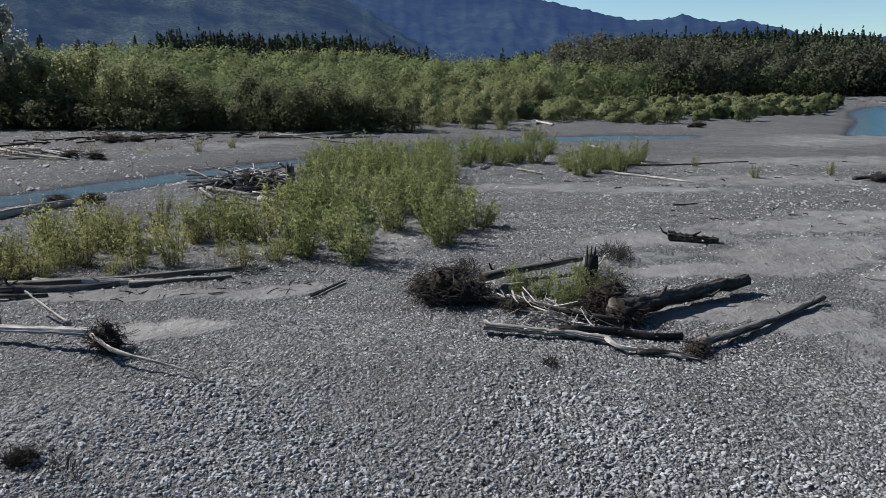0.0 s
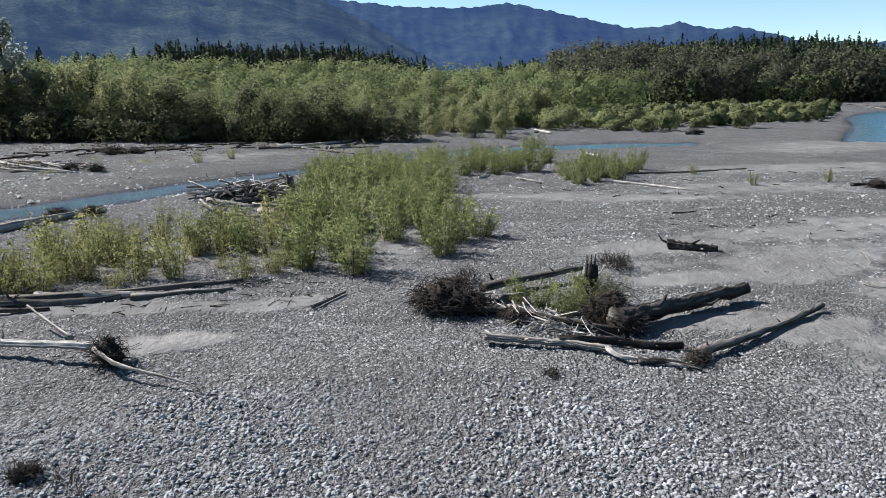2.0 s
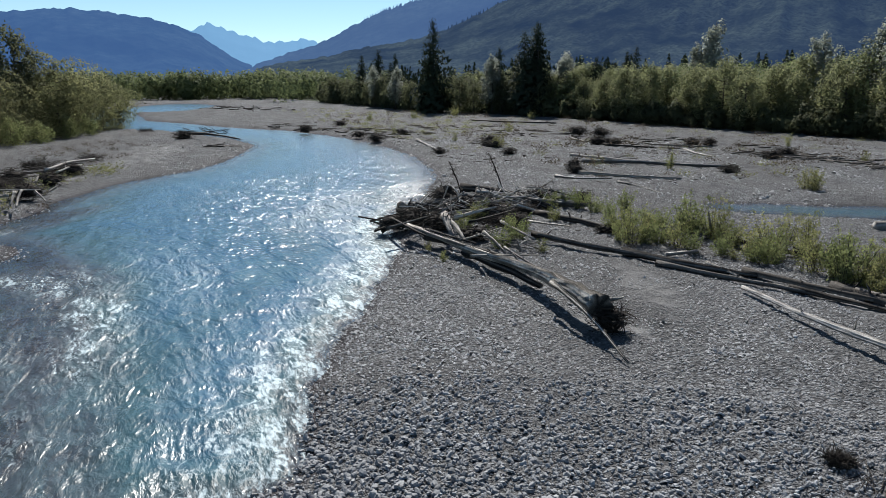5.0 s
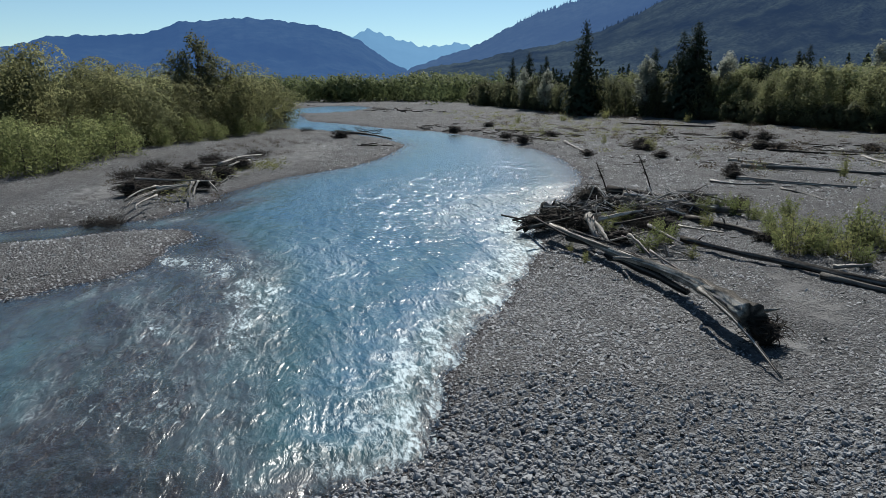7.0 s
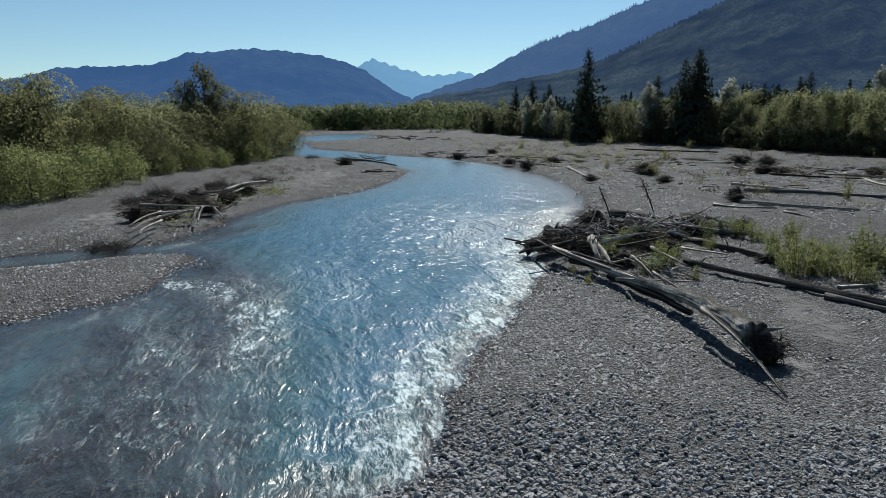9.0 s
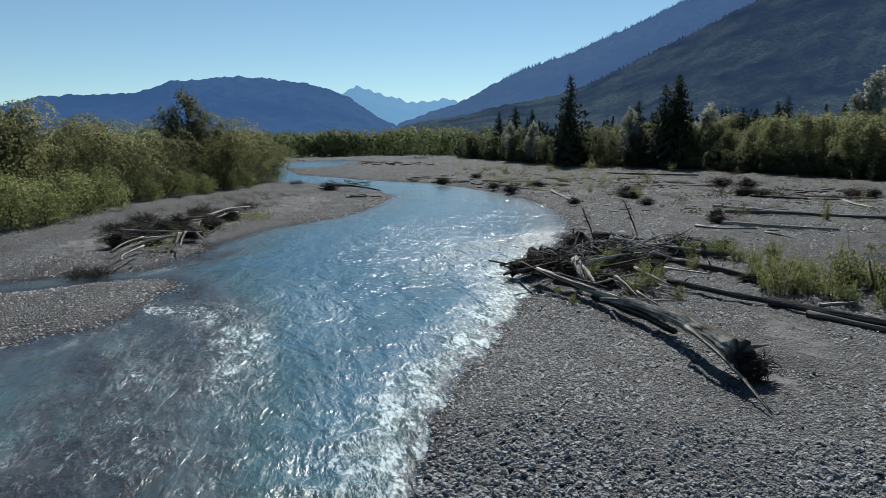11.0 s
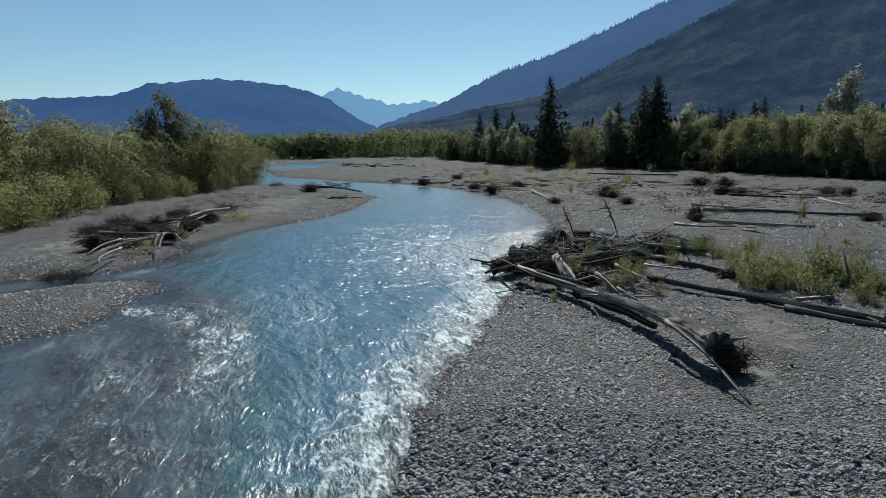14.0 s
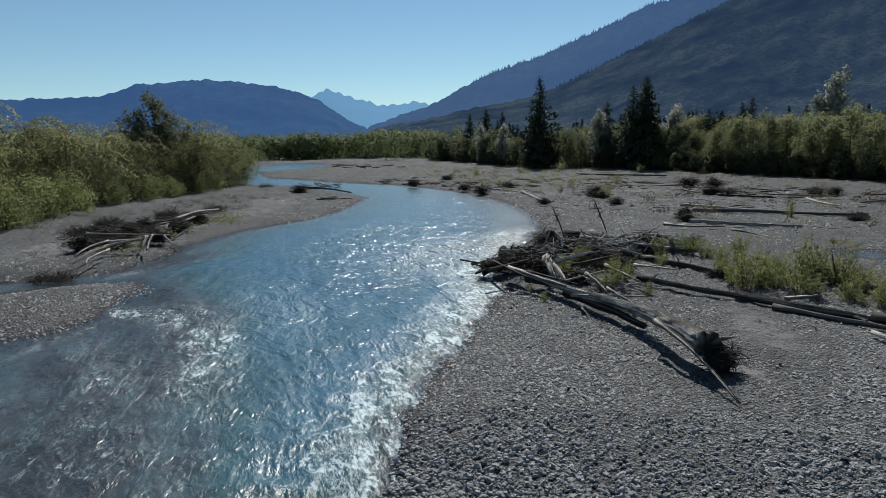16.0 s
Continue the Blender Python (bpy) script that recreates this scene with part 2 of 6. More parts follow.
# darkest leaf tone: stands for the shade on the backlit wood front
SHADE = leaf_material("shade_tinted_leaves", (0.026, 0.03, 0.022), (0.048, 0.052, 0.036), (0.085, 0.09, 0.06), 0.03, 0.3)
BARK = wood_material("tree_bark", (0.05, 0.045, 0.04), (0.12, 0.11, 0.1), (0.24, 0.23, 0.21), 6.0)
DRIFT = wood_material("bleached_driftwood", (0.08, 0.072, 0.065), (0.26, 0.245, 0.225), (0.52, 0.5, 0.47), 8.0)
DARKWOOD = wood_material("dark_wet_wood", (0.014, 0.012, 0.011), (0.05, 0.045, 0.041), (0.17, 0.16, 0.148), 8.0)
ROOTS = wood_material("tangled_roots", (0.04, 0.035, 0.031), (0.13, 0.116, 0.104), (0.29, 0.265, 0.24), 12.0)
SPLIT = wood_material("split_trunk", (0.03, 0.027, 0.024), (0.15, 0.138, 0.122), (0.56, 0.54, 0.5), 7.0)

# ---- plan of the water ----
LEVEL = -0.35
MAIN = [(-12.5, 2.2), (-14.5, 2.7), (-16.3, 3.4), (-18.2, 4.2), (-20.5, 5.6), (-23.5, 7.3), (-27.1, 9.4), (-30.1, 11.2),
        (-35.5, 12.1), (-39.9, 14.4), (-44.5, 18.1), (-52.4, 22.6), (-60.9, 26.0), (-71.3, 28.4), (-82.6, 29.9), (-96.9, 30.7),
        (-113, 29), (-127.6, 26.2), (-136.3, 21.3), (-144.2, 17.9), (-163.9, 12.6), (-182, 5), (-246, 3.2), (-247, 15),
        (-270, 25), (-322, 38), (-376, 35), (-370, 18), (-320, 3), (-270, -14), (-180, -14), (-145.7, -0.3)]
MAIN += [(-133.1, 7.3), (-111.4, 14.1), (-96.3, 15.5), (-83.7, 11.6), (-74.9, 8.5), (-68.9, 5), (-64.4, 1.2), (-60.7, -1.7),
         (-55.3, -4), (-53.1, -5.1), (-49.8, -5.5), (-46.6, -6.8), (-43.8, -8), (-42.2, -10), (-41.7, -13.2), (-40.1, -17.7),
         (-34, -30), (-18, -42), (10, -50), (50, -46), (90, -20), (110, 25), (80, 72), (60, 78), (70, 30), (52, -8), (25, -24),
         (4, -24), (-5, -14), (-9.5, -4)]
EAST = [(57.5, 94.6), (52.1, 94.1), (54.2, 99), (73.3, 130.8), (90.4, 164.6), (114.2, 199.8), (138, 221), (230, 260), (230, 60),
        (110, 25), (80, 40), (60, 78)]
CHANNEL = [(-34.1, 33.8), (-32.8, 36.4), (-30.2, 39.7), (-27.8, 43.3), (-25.3, 47.4), (-22.7, 51.9), (-19.8, 56.2), (-16.1, 61.2),
           (-12.8, 65.7), (-9.2, 71.1), (-2.6, 79.7), (6.9, 88.1), (22.3, 94), (32.8, 94), (31.3, 89.5), (20.3, 85.3), (10.3, 81.5),
           (-0.1, 75.3), (-7.6, 67), (-11.9, 61.2), (-15.2, 56.9), (-18.5, 50.9), (-20.3, 46.5), (-22.6, 42.4), (-24.9, 38.9),
           (-27.4, 35.9), (-30, 33.3), (-32.1, 32.3)]
ISLAND = [(-37, -16.4), (-38.2, -12.2), (-39, -10.4), (-39.6, -8.4), (-39.4, -6.2), (-37.1, -5.3), (-34.9, -6.2), (-31.5, -6.6),
          (-29.9, -7.2), (-28.8, -8.3), (-28.1, -9.2), (-26.1, -11.9), (-26, -18)]


def inside(points, poly):
    """Signed distance to a polygon, above nought inside it."""
    x, y = points[:, 0], points[:, 1]
    best = np.full(len(points), 1e9)
    odd = np.zeros(len(points), bool)
    for (ax, ay), (bx, by) in zip(poly, poly[1:] + poly[:1]):
        dx, dy = bx - ax, by - ay
        s = np.clip(((x - ax) * dx + (y - ay) * dy) / (dx * dx + dy * dy), 0, 1)
        best = np.minimum(best, np.hypot(x - ax - s * dx, y - ay - s * dy))
        if ay != by:
            odd ^= ((ay > y) != (by > y)) & (x < (bx - ax) * (y - ay) / (by - ay) + ax)
    return np.where(odd, best, -best)


def smooth(a, b, v):
    s = np.clip((v - a) / (b - a), 0, 1)
    return s * s * (3 - 2 * s)


WAVES = np.random.RandomState(4).uniform(-1, 1, (40, 4))


def ripple(x, y, size, seed=0):
    """A cheap wavy field, about -1 to 1, with features of that size."""
    total = 0
    for a, b, c, d in WAVES[seed:seed + 7]:
        ang, freq = a * math.pi, (0.6 + 0.8 * abs(b)) * 2 * math.pi / size
        total = total + np.sin((x * math.cos(ang) + y * math.sin(ang)) * freq + c * 9) * (0.5 + 0.5 * abs(d))
    return total / 3.2


def blobs(x, y, spots):
    """One inside soft ellipses (x, y, long, wide, turn in degrees, strength)."""
    out = np.zeros(len(x))
    for cx, cy, a, b, turn, w in spots:
        c, s = math.cos(radians(turn)), math.sin(radians(turn))
        u, v = ((x - cx) * c + (y - cy) * s) / a, (-(x - cx) * s + (y - cy) * c) / b
        out = np.maximum(out, w * np.exp(-(u * u + v * v) ** 1.5))
    return out


SAND = [(9.0, 25.5, 3.5, 1.2, 15, 0.95), (13.5, 26.5, 4.5, 1.7, 20, 1.0), (17.0, 34.0, 7, 2.2, 10, 0.9), (11.0, 19.8, 2.8, 1.1, 25, 1.0), (17.0, 25.0, 4, 1.6, 35, 0.85), (22.0, 37.0, 6, 2.0, 5, 0.8), (13.0, 45.0, 9, 1.8, 4, 0.8), (9.5, 31, 5, 1.8, 10, 1), (15, 29, 6, 2.6, 25, 0.9), (8.5, 20.6, 3.6, 1.1, 10, 1), (12.5, 18.5, 3.5, 1.6, 30, 0.7), (6.5, 27, 5, 1.2, 15, 0.7), (-11.5, 21.6, 5.5, 0.9, 4, 1),
        (-5.5, 22.3, 3.0, 0.8, 25, 1), (-8.2, 18.6, 2.4, 1.0, 15, 1), (-16.3, 12.5, 1.6, 0.9, 20, 1), (-19.5, 16.6, 5.5, 1.5, 155, 0.65), (-12, 29, 9, 4, 20, 0.8), (-4, 34, 5, 9, 5, 0.8),
        (22, 50, 12, 4, 5, 0.75), (30, 62, 20, 5, 15, 0.75), (6, 46, 8, 2.5, 5, 0.75), (-62, -9, 16, 5, 160, 0.95), (-85, 2, 26, 6, 170, 0.6), (-70, 62, 40, 8, 5, 0.42), (-25, 70, 18, 6, 45, 0.6), (45, 85, 20, 10, 30, 0.7), (-120, 58, 60, 12, 0, 0.4), (-40, 76, 26, 8, 10, 0.5), (-55, 12.5, 1, 1, 0, 0)]
PALE = [(-8.2, 18.9, 1.9, 0.5, 20, 0.7), (-11.8, 17.0, 2.4, 0.28, 165, 0.7), (-22.6, 14.6, 1.7, 0.35, 160, 1.0)]
SHOAL = [(-24, -3.6, 9, 3.2, 8, 0.97), (-18.5, -5, 9, 4.4, 12, 0.99), (-13.5, -5.5, 7, 5, 10, 0.97), (-30, -2.8, 6, 2.6, 15, 0.93), (-23, -6.2, 5, 1.6, 14, 0.97), (-34, -4.2, 4, 1.6, 20, 0.9), (-19, -10, 10, 3.4, 10, 0.95), (-46, -4.5, 6, 1.6, 150, 0.8)]


CUT_BANK = MAIN[:10]


def bar_edge(x, y):
    """Distance to the cut edge of the bar, where the water runs deep and fast."""
    return -inside(np.stack([x, y], -1), CUT_BANK + [(a + 0.02, b - 0.02) for a, b in CUT_BANK[::-1]])


def hills(x, y):
    """Forested ground that climbs away from the gravel flats."""
    r, az = np.hypot(x, y), np.degrees(np.arctan2(-x, y))
    climb = np.interp(az, [-60, -33, -27, -20, -12, -5, 1, 6, 20, 45, 70, 85, 110], [24, 26, 28, 27, 20, 9, 4, 8, 9, 8, 3, 0, 0])
    start = np.interp(az, [-60, -33, -20, -8, 0, 10, 45, 80], [400, 380, 300, 240, 200, 150, 180, 300])
    back = np.interp(az, [-40, -10, -3, 3, 8, 25, 60, 75], [0, 0, 0, 6, 16, 15, 12, 0])
    return climb * smooth(start, start + 330, r) + back * smooth(480, 720, r)


def ground_height(x, y):
    """Height of the ground and how far a place lies inside the water."""
    pts = np.stack([x, y], -1)
    d = np.maximum(np.maximum(inside(pts, MAIN), inside(pts, EAST)), inside(pts, CHANNEL))
    d = np.minimum(d, -inside(pts, ISLAND) * 1.0)
    d = d + 0.25 * ripple(x, y, 3.1, 3)
    small = inside(pts, CHANNEL) > -2
    rise = np.where(d < 0, np.minimum(-d * 0.15, 0.35), 0)
    deep = np.where(d > 0, np.minimum(d * (np.where(small, 0.16, 0.13) + 0.3 * (1 - smooth(1.0, 5.0, bar_edge(x, y)))), 1.3), 0)
    deep = deep * (1 - 0.93 * blobs(x, y, SHOAL))
    z = LEVEL + rise - deep
    far = np.hypot(x, y)
    z = z + (0.07 * ripple(x, y, 11, 9) + 0.03 * ripple(x, y, 3.7, 15)) * smooth(1.0, 5.0, -d)
    z = z + hills(x, y) + smooth(110, 300, far) * smooth(4, 20, -d) * 0.6
    return z, d


def polar_grid(rings, rays):
    r, a = np.meshgrid(rings, rays, indexing="ij")
    return -r * np.sin(np.radians(a)), r * np.cos(np.radians(a))


def grid_faces(n, m, wrap):
    i, j = np.meshgrid(np.arange(n - 1), np.arange(m if wrap else m - 1), indexing="ij")
    k = (j + 1) % m
    return np.stack([i * m + j, i * m + k, (i + 1) * m + k, (i + 1) * m + j], -1).reshape(-1, 4)


def mesh_from(name, verts, faces, material, soft=True, **attributes):
    """A mesh from arrays, with float attributes at its points."""
    me = bpy.data.meshes.new(name)
    verts, faces = np.asarray(verts, np.float32), np.asarray(faces, np.int32)
    me.vertices.add(len(verts))
    me.vertices.foreach_set("co", verts.ravel())
    me.loops.add(faces.size)
    me.loops.foreach_set("vertex_index", faces.ravel())
    me.polygons.add(len(faces))
    me.polygons.foreach_set("loop_start", np.arange(0, faces.size, faces.shape[1], dtype=np.int32))
    me.polygons.foreach_set("loop_total", np.full(len(faces), faces.shape[1], np.int32))
    me.polygons.foreach_set("use_smooth", np.full(len(faces), soft))
    me.update(calc_edges=True)
    for key, values in attributes.items():
        me.attributes.new(key, "FLOAT", "POINT").data.foreach_set("value", np.asarray(values, np.float32))
    me.materials.append(material)
    return me


# ---- the ground ----
RAYS = np.r_[np.arange(-40, 116, 0.5), np.arange(116, 320, 4.0)]
RINGS = np.r_[0.05, 2.0, 4.0, 6.0, 8.0 * 1.0175 ** np.arange(0, 366)]
RINGS = np.r_[RINGS, RINGS[-1] * 1.7]
gx, gy = polar_grid(RINGS, RAYS)
gx, gy = gx.ravel(), gy.ravel()
gz, gd = ground_height(gx, gy)
jolt = np.random.RandomState(9).normal(size=len(gx))
gr = np.hypot(gx, gy)
gz = gz + jolt * np.interp(gr, [7, 8, 14, 40, 90, 250, 500], [0, 0.012, 0.022, 0.045, 0.075, 0.15, 0]) * smooth(0.3, 1.5, -gd) * (1 - 0.75 * np.clip(blobs(gx, gy, SAND), 0, 1))
wood_edge = [(-900, 90), (-300, 84), (-200, 82), (-150, 92), (-10, 92), (-6, 108), (14, 122), (40, 190), (75, 250), (120, 275), (185, 292), (900, 420), (900, 3000), (-3000, 3000), (-3000, 95)]
bank_edge = [(-62, -24), (-90, -20), (-120, -11), (-150, -2), (-180, -16), (-400, -14), (-640, 30), (-3000, 40), (-3000, -3000), (-60, -3000)]
both_edges = np.maximum(inside(np.stack([gx, gy], -1), wood_edge), inside(np.stack([gx, gy], -1), bank_edge))
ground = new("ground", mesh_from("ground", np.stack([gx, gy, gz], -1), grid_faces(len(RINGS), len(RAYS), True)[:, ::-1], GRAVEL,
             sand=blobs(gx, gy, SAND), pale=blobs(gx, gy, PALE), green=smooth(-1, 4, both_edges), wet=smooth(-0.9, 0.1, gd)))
tagged(ground, "grey cobble gravel bar with sandy patches and low banks", "ground", kind="structure")

# ---- the river ----
FOAM = [(-30.5, 10.6, 4.0, 1.4, -36, 0.85), (-26.5, 8.2, 5.0, 1.7, -33, 0.86), (-21.5, 5.3, 5.0, 1.9, -32, 0.84), (-17.0, 2.7, 5.0, 2.0, -28, 0.83), (-13.6, 1.0, 4.0, 2.1, -26, 0.84),
        (-13.5, -0.4, 4.5, 2.2, 15, 0.45), (-17.0, 0.6, 5.0, 2.0, -20, 0.42), (-20.5, 1.8, 5.0, 1.8, -24, 0.36), (-31.5, -5.2, 3.2, 1.1, 35, 1.05), (-28.6, -6.9, 3.4, 0.5, 155, 0.95), (-30.0, -3.2, 4.2, 1.7, 15, 1.0),
        (-26.0, -1.9, 4.8, 1.9, 10, 0.95), (-21.5, -2.0, 4.0, 1.5, 10, 0.78), (-43.3, -6.5, 3.0, 0.6, 150, 0.9), (-47.5, 18.6, 7, 2.2, -35, 0.8), (-40, 14.0, 7, 2.4, -35, 0.8), (-35.0, 11.6, 3.5, 1.2, -30, 0.95),
        (-17.0, -4.8, 6, 2.6, 10, 0.68), (-23, -4.6, 6, 2.2, 10, 0.66), (-30, 0.6, 7, 2.6, 5, 0.5), (-42, 11.5, 9, 4, -28, 0.55)]
GLINT = [(-50, 9, 14, 6, -20, 0.8), (-38, 6, 8, 4, -20, 0.6), (-43, 12.5, 10, 4.5, -28, 0.9), (-58, 18, 18, 6, -25, 0.4), (-90, 24, 30, 6, 8, 0.25)]
wr = 7.0 * 1.014 ** np.arange(0, 305)
wa = np.r_[np.arange(-40, 116, 0.45), np.arange(116, 320, 4.0)]
wx, wy = polar_grid(wr, wa)
wx, wy = wx.ravel(), wy.ravel()
wz, wd = ground_height(wx, wy)
fo = blobs(wx, wy, FOAM)
# the fast water that breaks along the bar's edge
fo = np.maximum(fo, (1 - smooth(1.3, 3.9, bar_edge(wx, wy))) * np.interp(wx, [-47, -41, -36, -12, -9, -7], [0, 0.9, 1.0, 1.0, 0.8, 0]))
quads = grid_faces(len(wr), len(wa), True)[:, ::-1]
quads = quads[(wd[quads] > -1.2).any(1)]
used = np.unique(quads)
index = np.zeros(len(wx), int)
index[used] = np.arange(len(used))
calm = np.clip((LEVEL - wz[used]) / 0.8, 0, 1)
swell = (0.045 * ripple(wx, wy, 1.9, 2) + 0.03 * ripple(wx, wy, 0.8, 20))[used] * (0.35 + 0.7 * fo[used]) * smooth(0.2, 1.6, wd[used])
river = new("river", mesh_from("river", np.stack([wx[used], wy[used], LEVEL + swell], -1), index[quads], WATER,
            depth=calm, foam=fo[used], riffle=np.clip(np.maximum(0.12 * fo, blobs(wx, wy, GLINT))[used] + 0.15, 0, 1)))
tagged(river, "turquoise glacial river running fast over a shallow riffle", "river", kind="structure")


# ---- the mountains ----
def mountain(name, ridge, near_r, far_r, material, rough, label, seed, crag=0.0009):
    az = np.arange(min(a for a, e in ridge), max(a for a, e in ridge), 0.2)
    ridge = sorted(ridge)
    el = np.interp(az, [a for a, e in ridge], [e for a, e in ridge])
    rows = np.linspace(0, 1, 46)
    s, a = np.meshgrid(rows, az, indexing="ij")
    el = el + 0.05 * np.sin(az * 1.9 + seed) * np.sin(az * 0.83) + 0.025 * np.sin(az * 5.3 + seed) + 0.02 * np.sin(az * 13.1)
    top = np.tan(np.radians(np.interp(a, az, el))) * far_r + 7
    r = near_r + (far_r - near_r) * s
    x, y = -r * np.sin(np.radians(a)), r * np.cos(np.radians(a))
    gully = ripple(x, y, far_r * 0.16, seed) * 0.5 + ripple(x, y, far_r * 0.06, seed + 5) * 0.3 + ripple(x, y, far_r * 0.02, seed + 9) * 0.2
    # spurs that fall slantwise from the crest
    spur = np.abs(np.sin(a * 0.33 + s * 2.6 + seed)) + 0.5 * np.abs(np.sin(a * 0.87 - s * 2.1 + seed * 2)) + 0.15 * np.abs(np.sin(a * 2.1 + s * 6.4))
    gully = 0.7 * gully + 0.4 * (0.9 - spur)
    z = top * (0.15 * s + 0.85 * s ** 1.4) + gully * rough * top * np.sin(np.pi * np.clip(s, 0, 1)) * 0.9 - 2
    z = z + np.abs(np.sin(a * 37.0) + np.sin(a * 61.0 + seed)) * far_r * crag * s ** 7
    return tagged(new(name, mesh_from(name, np.stack([x, y, z], -1).reshape(-1, 3), grid_faces(len(rows), len(az), False)[:, ::-1], material)),
                  label, "mountain", kind="structure")


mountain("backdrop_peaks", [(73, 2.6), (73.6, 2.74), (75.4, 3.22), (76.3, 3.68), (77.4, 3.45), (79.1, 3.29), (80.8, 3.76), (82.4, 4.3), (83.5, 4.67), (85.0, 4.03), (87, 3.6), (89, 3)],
         2500, 4300, BLUE_FAR, 0.12, "hazy pale blue jagged peaks at the valley's end", 3, 0.0022)
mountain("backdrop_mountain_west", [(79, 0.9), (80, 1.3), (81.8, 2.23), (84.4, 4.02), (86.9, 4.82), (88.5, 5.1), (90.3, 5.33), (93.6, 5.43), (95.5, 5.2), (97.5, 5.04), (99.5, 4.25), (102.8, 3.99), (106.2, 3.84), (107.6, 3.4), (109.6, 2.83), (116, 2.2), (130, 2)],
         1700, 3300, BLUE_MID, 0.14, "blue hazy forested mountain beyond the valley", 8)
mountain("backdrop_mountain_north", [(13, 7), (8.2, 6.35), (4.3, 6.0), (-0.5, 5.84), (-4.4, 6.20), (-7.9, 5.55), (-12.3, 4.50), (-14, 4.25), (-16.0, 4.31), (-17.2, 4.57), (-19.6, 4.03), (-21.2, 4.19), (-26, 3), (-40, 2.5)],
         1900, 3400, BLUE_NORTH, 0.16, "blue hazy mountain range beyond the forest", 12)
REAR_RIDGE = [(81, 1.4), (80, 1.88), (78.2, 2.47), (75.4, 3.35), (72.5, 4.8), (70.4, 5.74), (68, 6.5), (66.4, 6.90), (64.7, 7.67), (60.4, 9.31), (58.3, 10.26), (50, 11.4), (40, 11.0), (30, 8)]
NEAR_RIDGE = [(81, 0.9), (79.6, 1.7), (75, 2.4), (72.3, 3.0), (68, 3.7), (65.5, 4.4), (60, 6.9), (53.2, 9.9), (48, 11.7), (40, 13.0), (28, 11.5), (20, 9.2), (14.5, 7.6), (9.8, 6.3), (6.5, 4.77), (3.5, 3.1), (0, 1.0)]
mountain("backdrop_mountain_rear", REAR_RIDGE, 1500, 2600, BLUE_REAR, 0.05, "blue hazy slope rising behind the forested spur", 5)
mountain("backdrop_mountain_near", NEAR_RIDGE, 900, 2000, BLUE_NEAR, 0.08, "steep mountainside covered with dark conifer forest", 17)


def crest_trees(name, ridge, r, a0, a1, number, material, label):
    """Small pointed trees along a crest, as one body."""
    rng = np.random.RandomState(61)
    ridge = sorted(ridge)
    pieces = []
    for a in rng.uniform(a0, a1, number):
        el = np.interp(a, [q for q, e in ridge], [e for q, e in ridge])
        h = rng.uniform(4, 16) * r / 2400
        foot = np.array([-r * math.sin(radians(a)), r * math.cos(radians(a)), math.tan(radians(el)) * r + 3 - 0.25 * h])
        for b, t, w in ((0.0, 0.55, 0.24), (0.3, 0.8, 0.18), (0.6, 1.15, 0.1)):
            ang = np.arange(5) * 2 * math.pi / 5 + rng.uniform(0, 1)
            ring = np.stack([np.cos(ang) * w * h, np.sin(ang) * w * h, np.full(5, b * h)], -1)
            q = np.arange(5)
            pieces.append((np.concatenate([[(0, 0, t * h)], ring]) + foot, np.stack([0 * q, 1 + q, 1 + (q + 1) % 5], -1)))
    verts, faces = np.concatenate([v for v, f in pieces]), np.concatenate([f + 6 * i for i, (v, f) in enumerate(pieces)])
    return tagged(new(name, mesh_from(name, verts, faces, material, False)), label, "woodland", kind="stuff")


# the crest trees carry the slopes' emitted haze as well
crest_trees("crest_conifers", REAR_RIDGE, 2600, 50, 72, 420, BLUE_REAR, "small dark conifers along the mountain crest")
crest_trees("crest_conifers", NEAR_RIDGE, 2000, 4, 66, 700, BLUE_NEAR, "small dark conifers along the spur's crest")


# ---- things: helpers ----
def part(name, mesh, parent, label=""):
    ob = new(name, mesh)
    ob.parent = parent
    return tagged(ob, label)


def thing(name, at, label, category, group=""):
    ob = new(name)
    ob.empty_display_size = 0.2
    ob.location = at
    return tagged(ob, label, category, group)


def on_ground(x, y):
    return float(ground_height(np.array([x], float), np.array([y], float))[0][0])


def on_ground_many(xy):
    xy = np.asarray(xy, float)
    return ground_height(xy[:, 0], xy[:, 1])[0]


def leaf_quads(at, size, rng, aspect=0.5, lift=0.3):
    """A flat leaf or spray for each point, turned at random; corners and faces."""
    n = len(at)
    a = rng.normal(size=(n, 3))
    a[:, 2] = a[:, 2] * 0.6 + lift
    a /= np.linalg.norm(a, axis=1, keepdims=True)
    b = np.cross(a, rng.normal(size=(n, 3)))
    b /= np.linalg.norm(b, axis=1, keepdims=True) + 1e-9
    s = (size * rng.uniform(0.6, 1.4, n))[:, None]
    a, b = a * s, b * s * aspect
    v = np.stack([at - a * 0.5, at + b * 0.5 - a * 0.05, at + a * 0.5, at - b * 0.5 + a * 0.05], 1).reshape(-1, 3)
    return v, np.arange(4 * n).reshape(-1, 4)


def unit(v):
    return v / (np.linalg.norm(v, axis=-1, keepdims=True) + 1e-9)


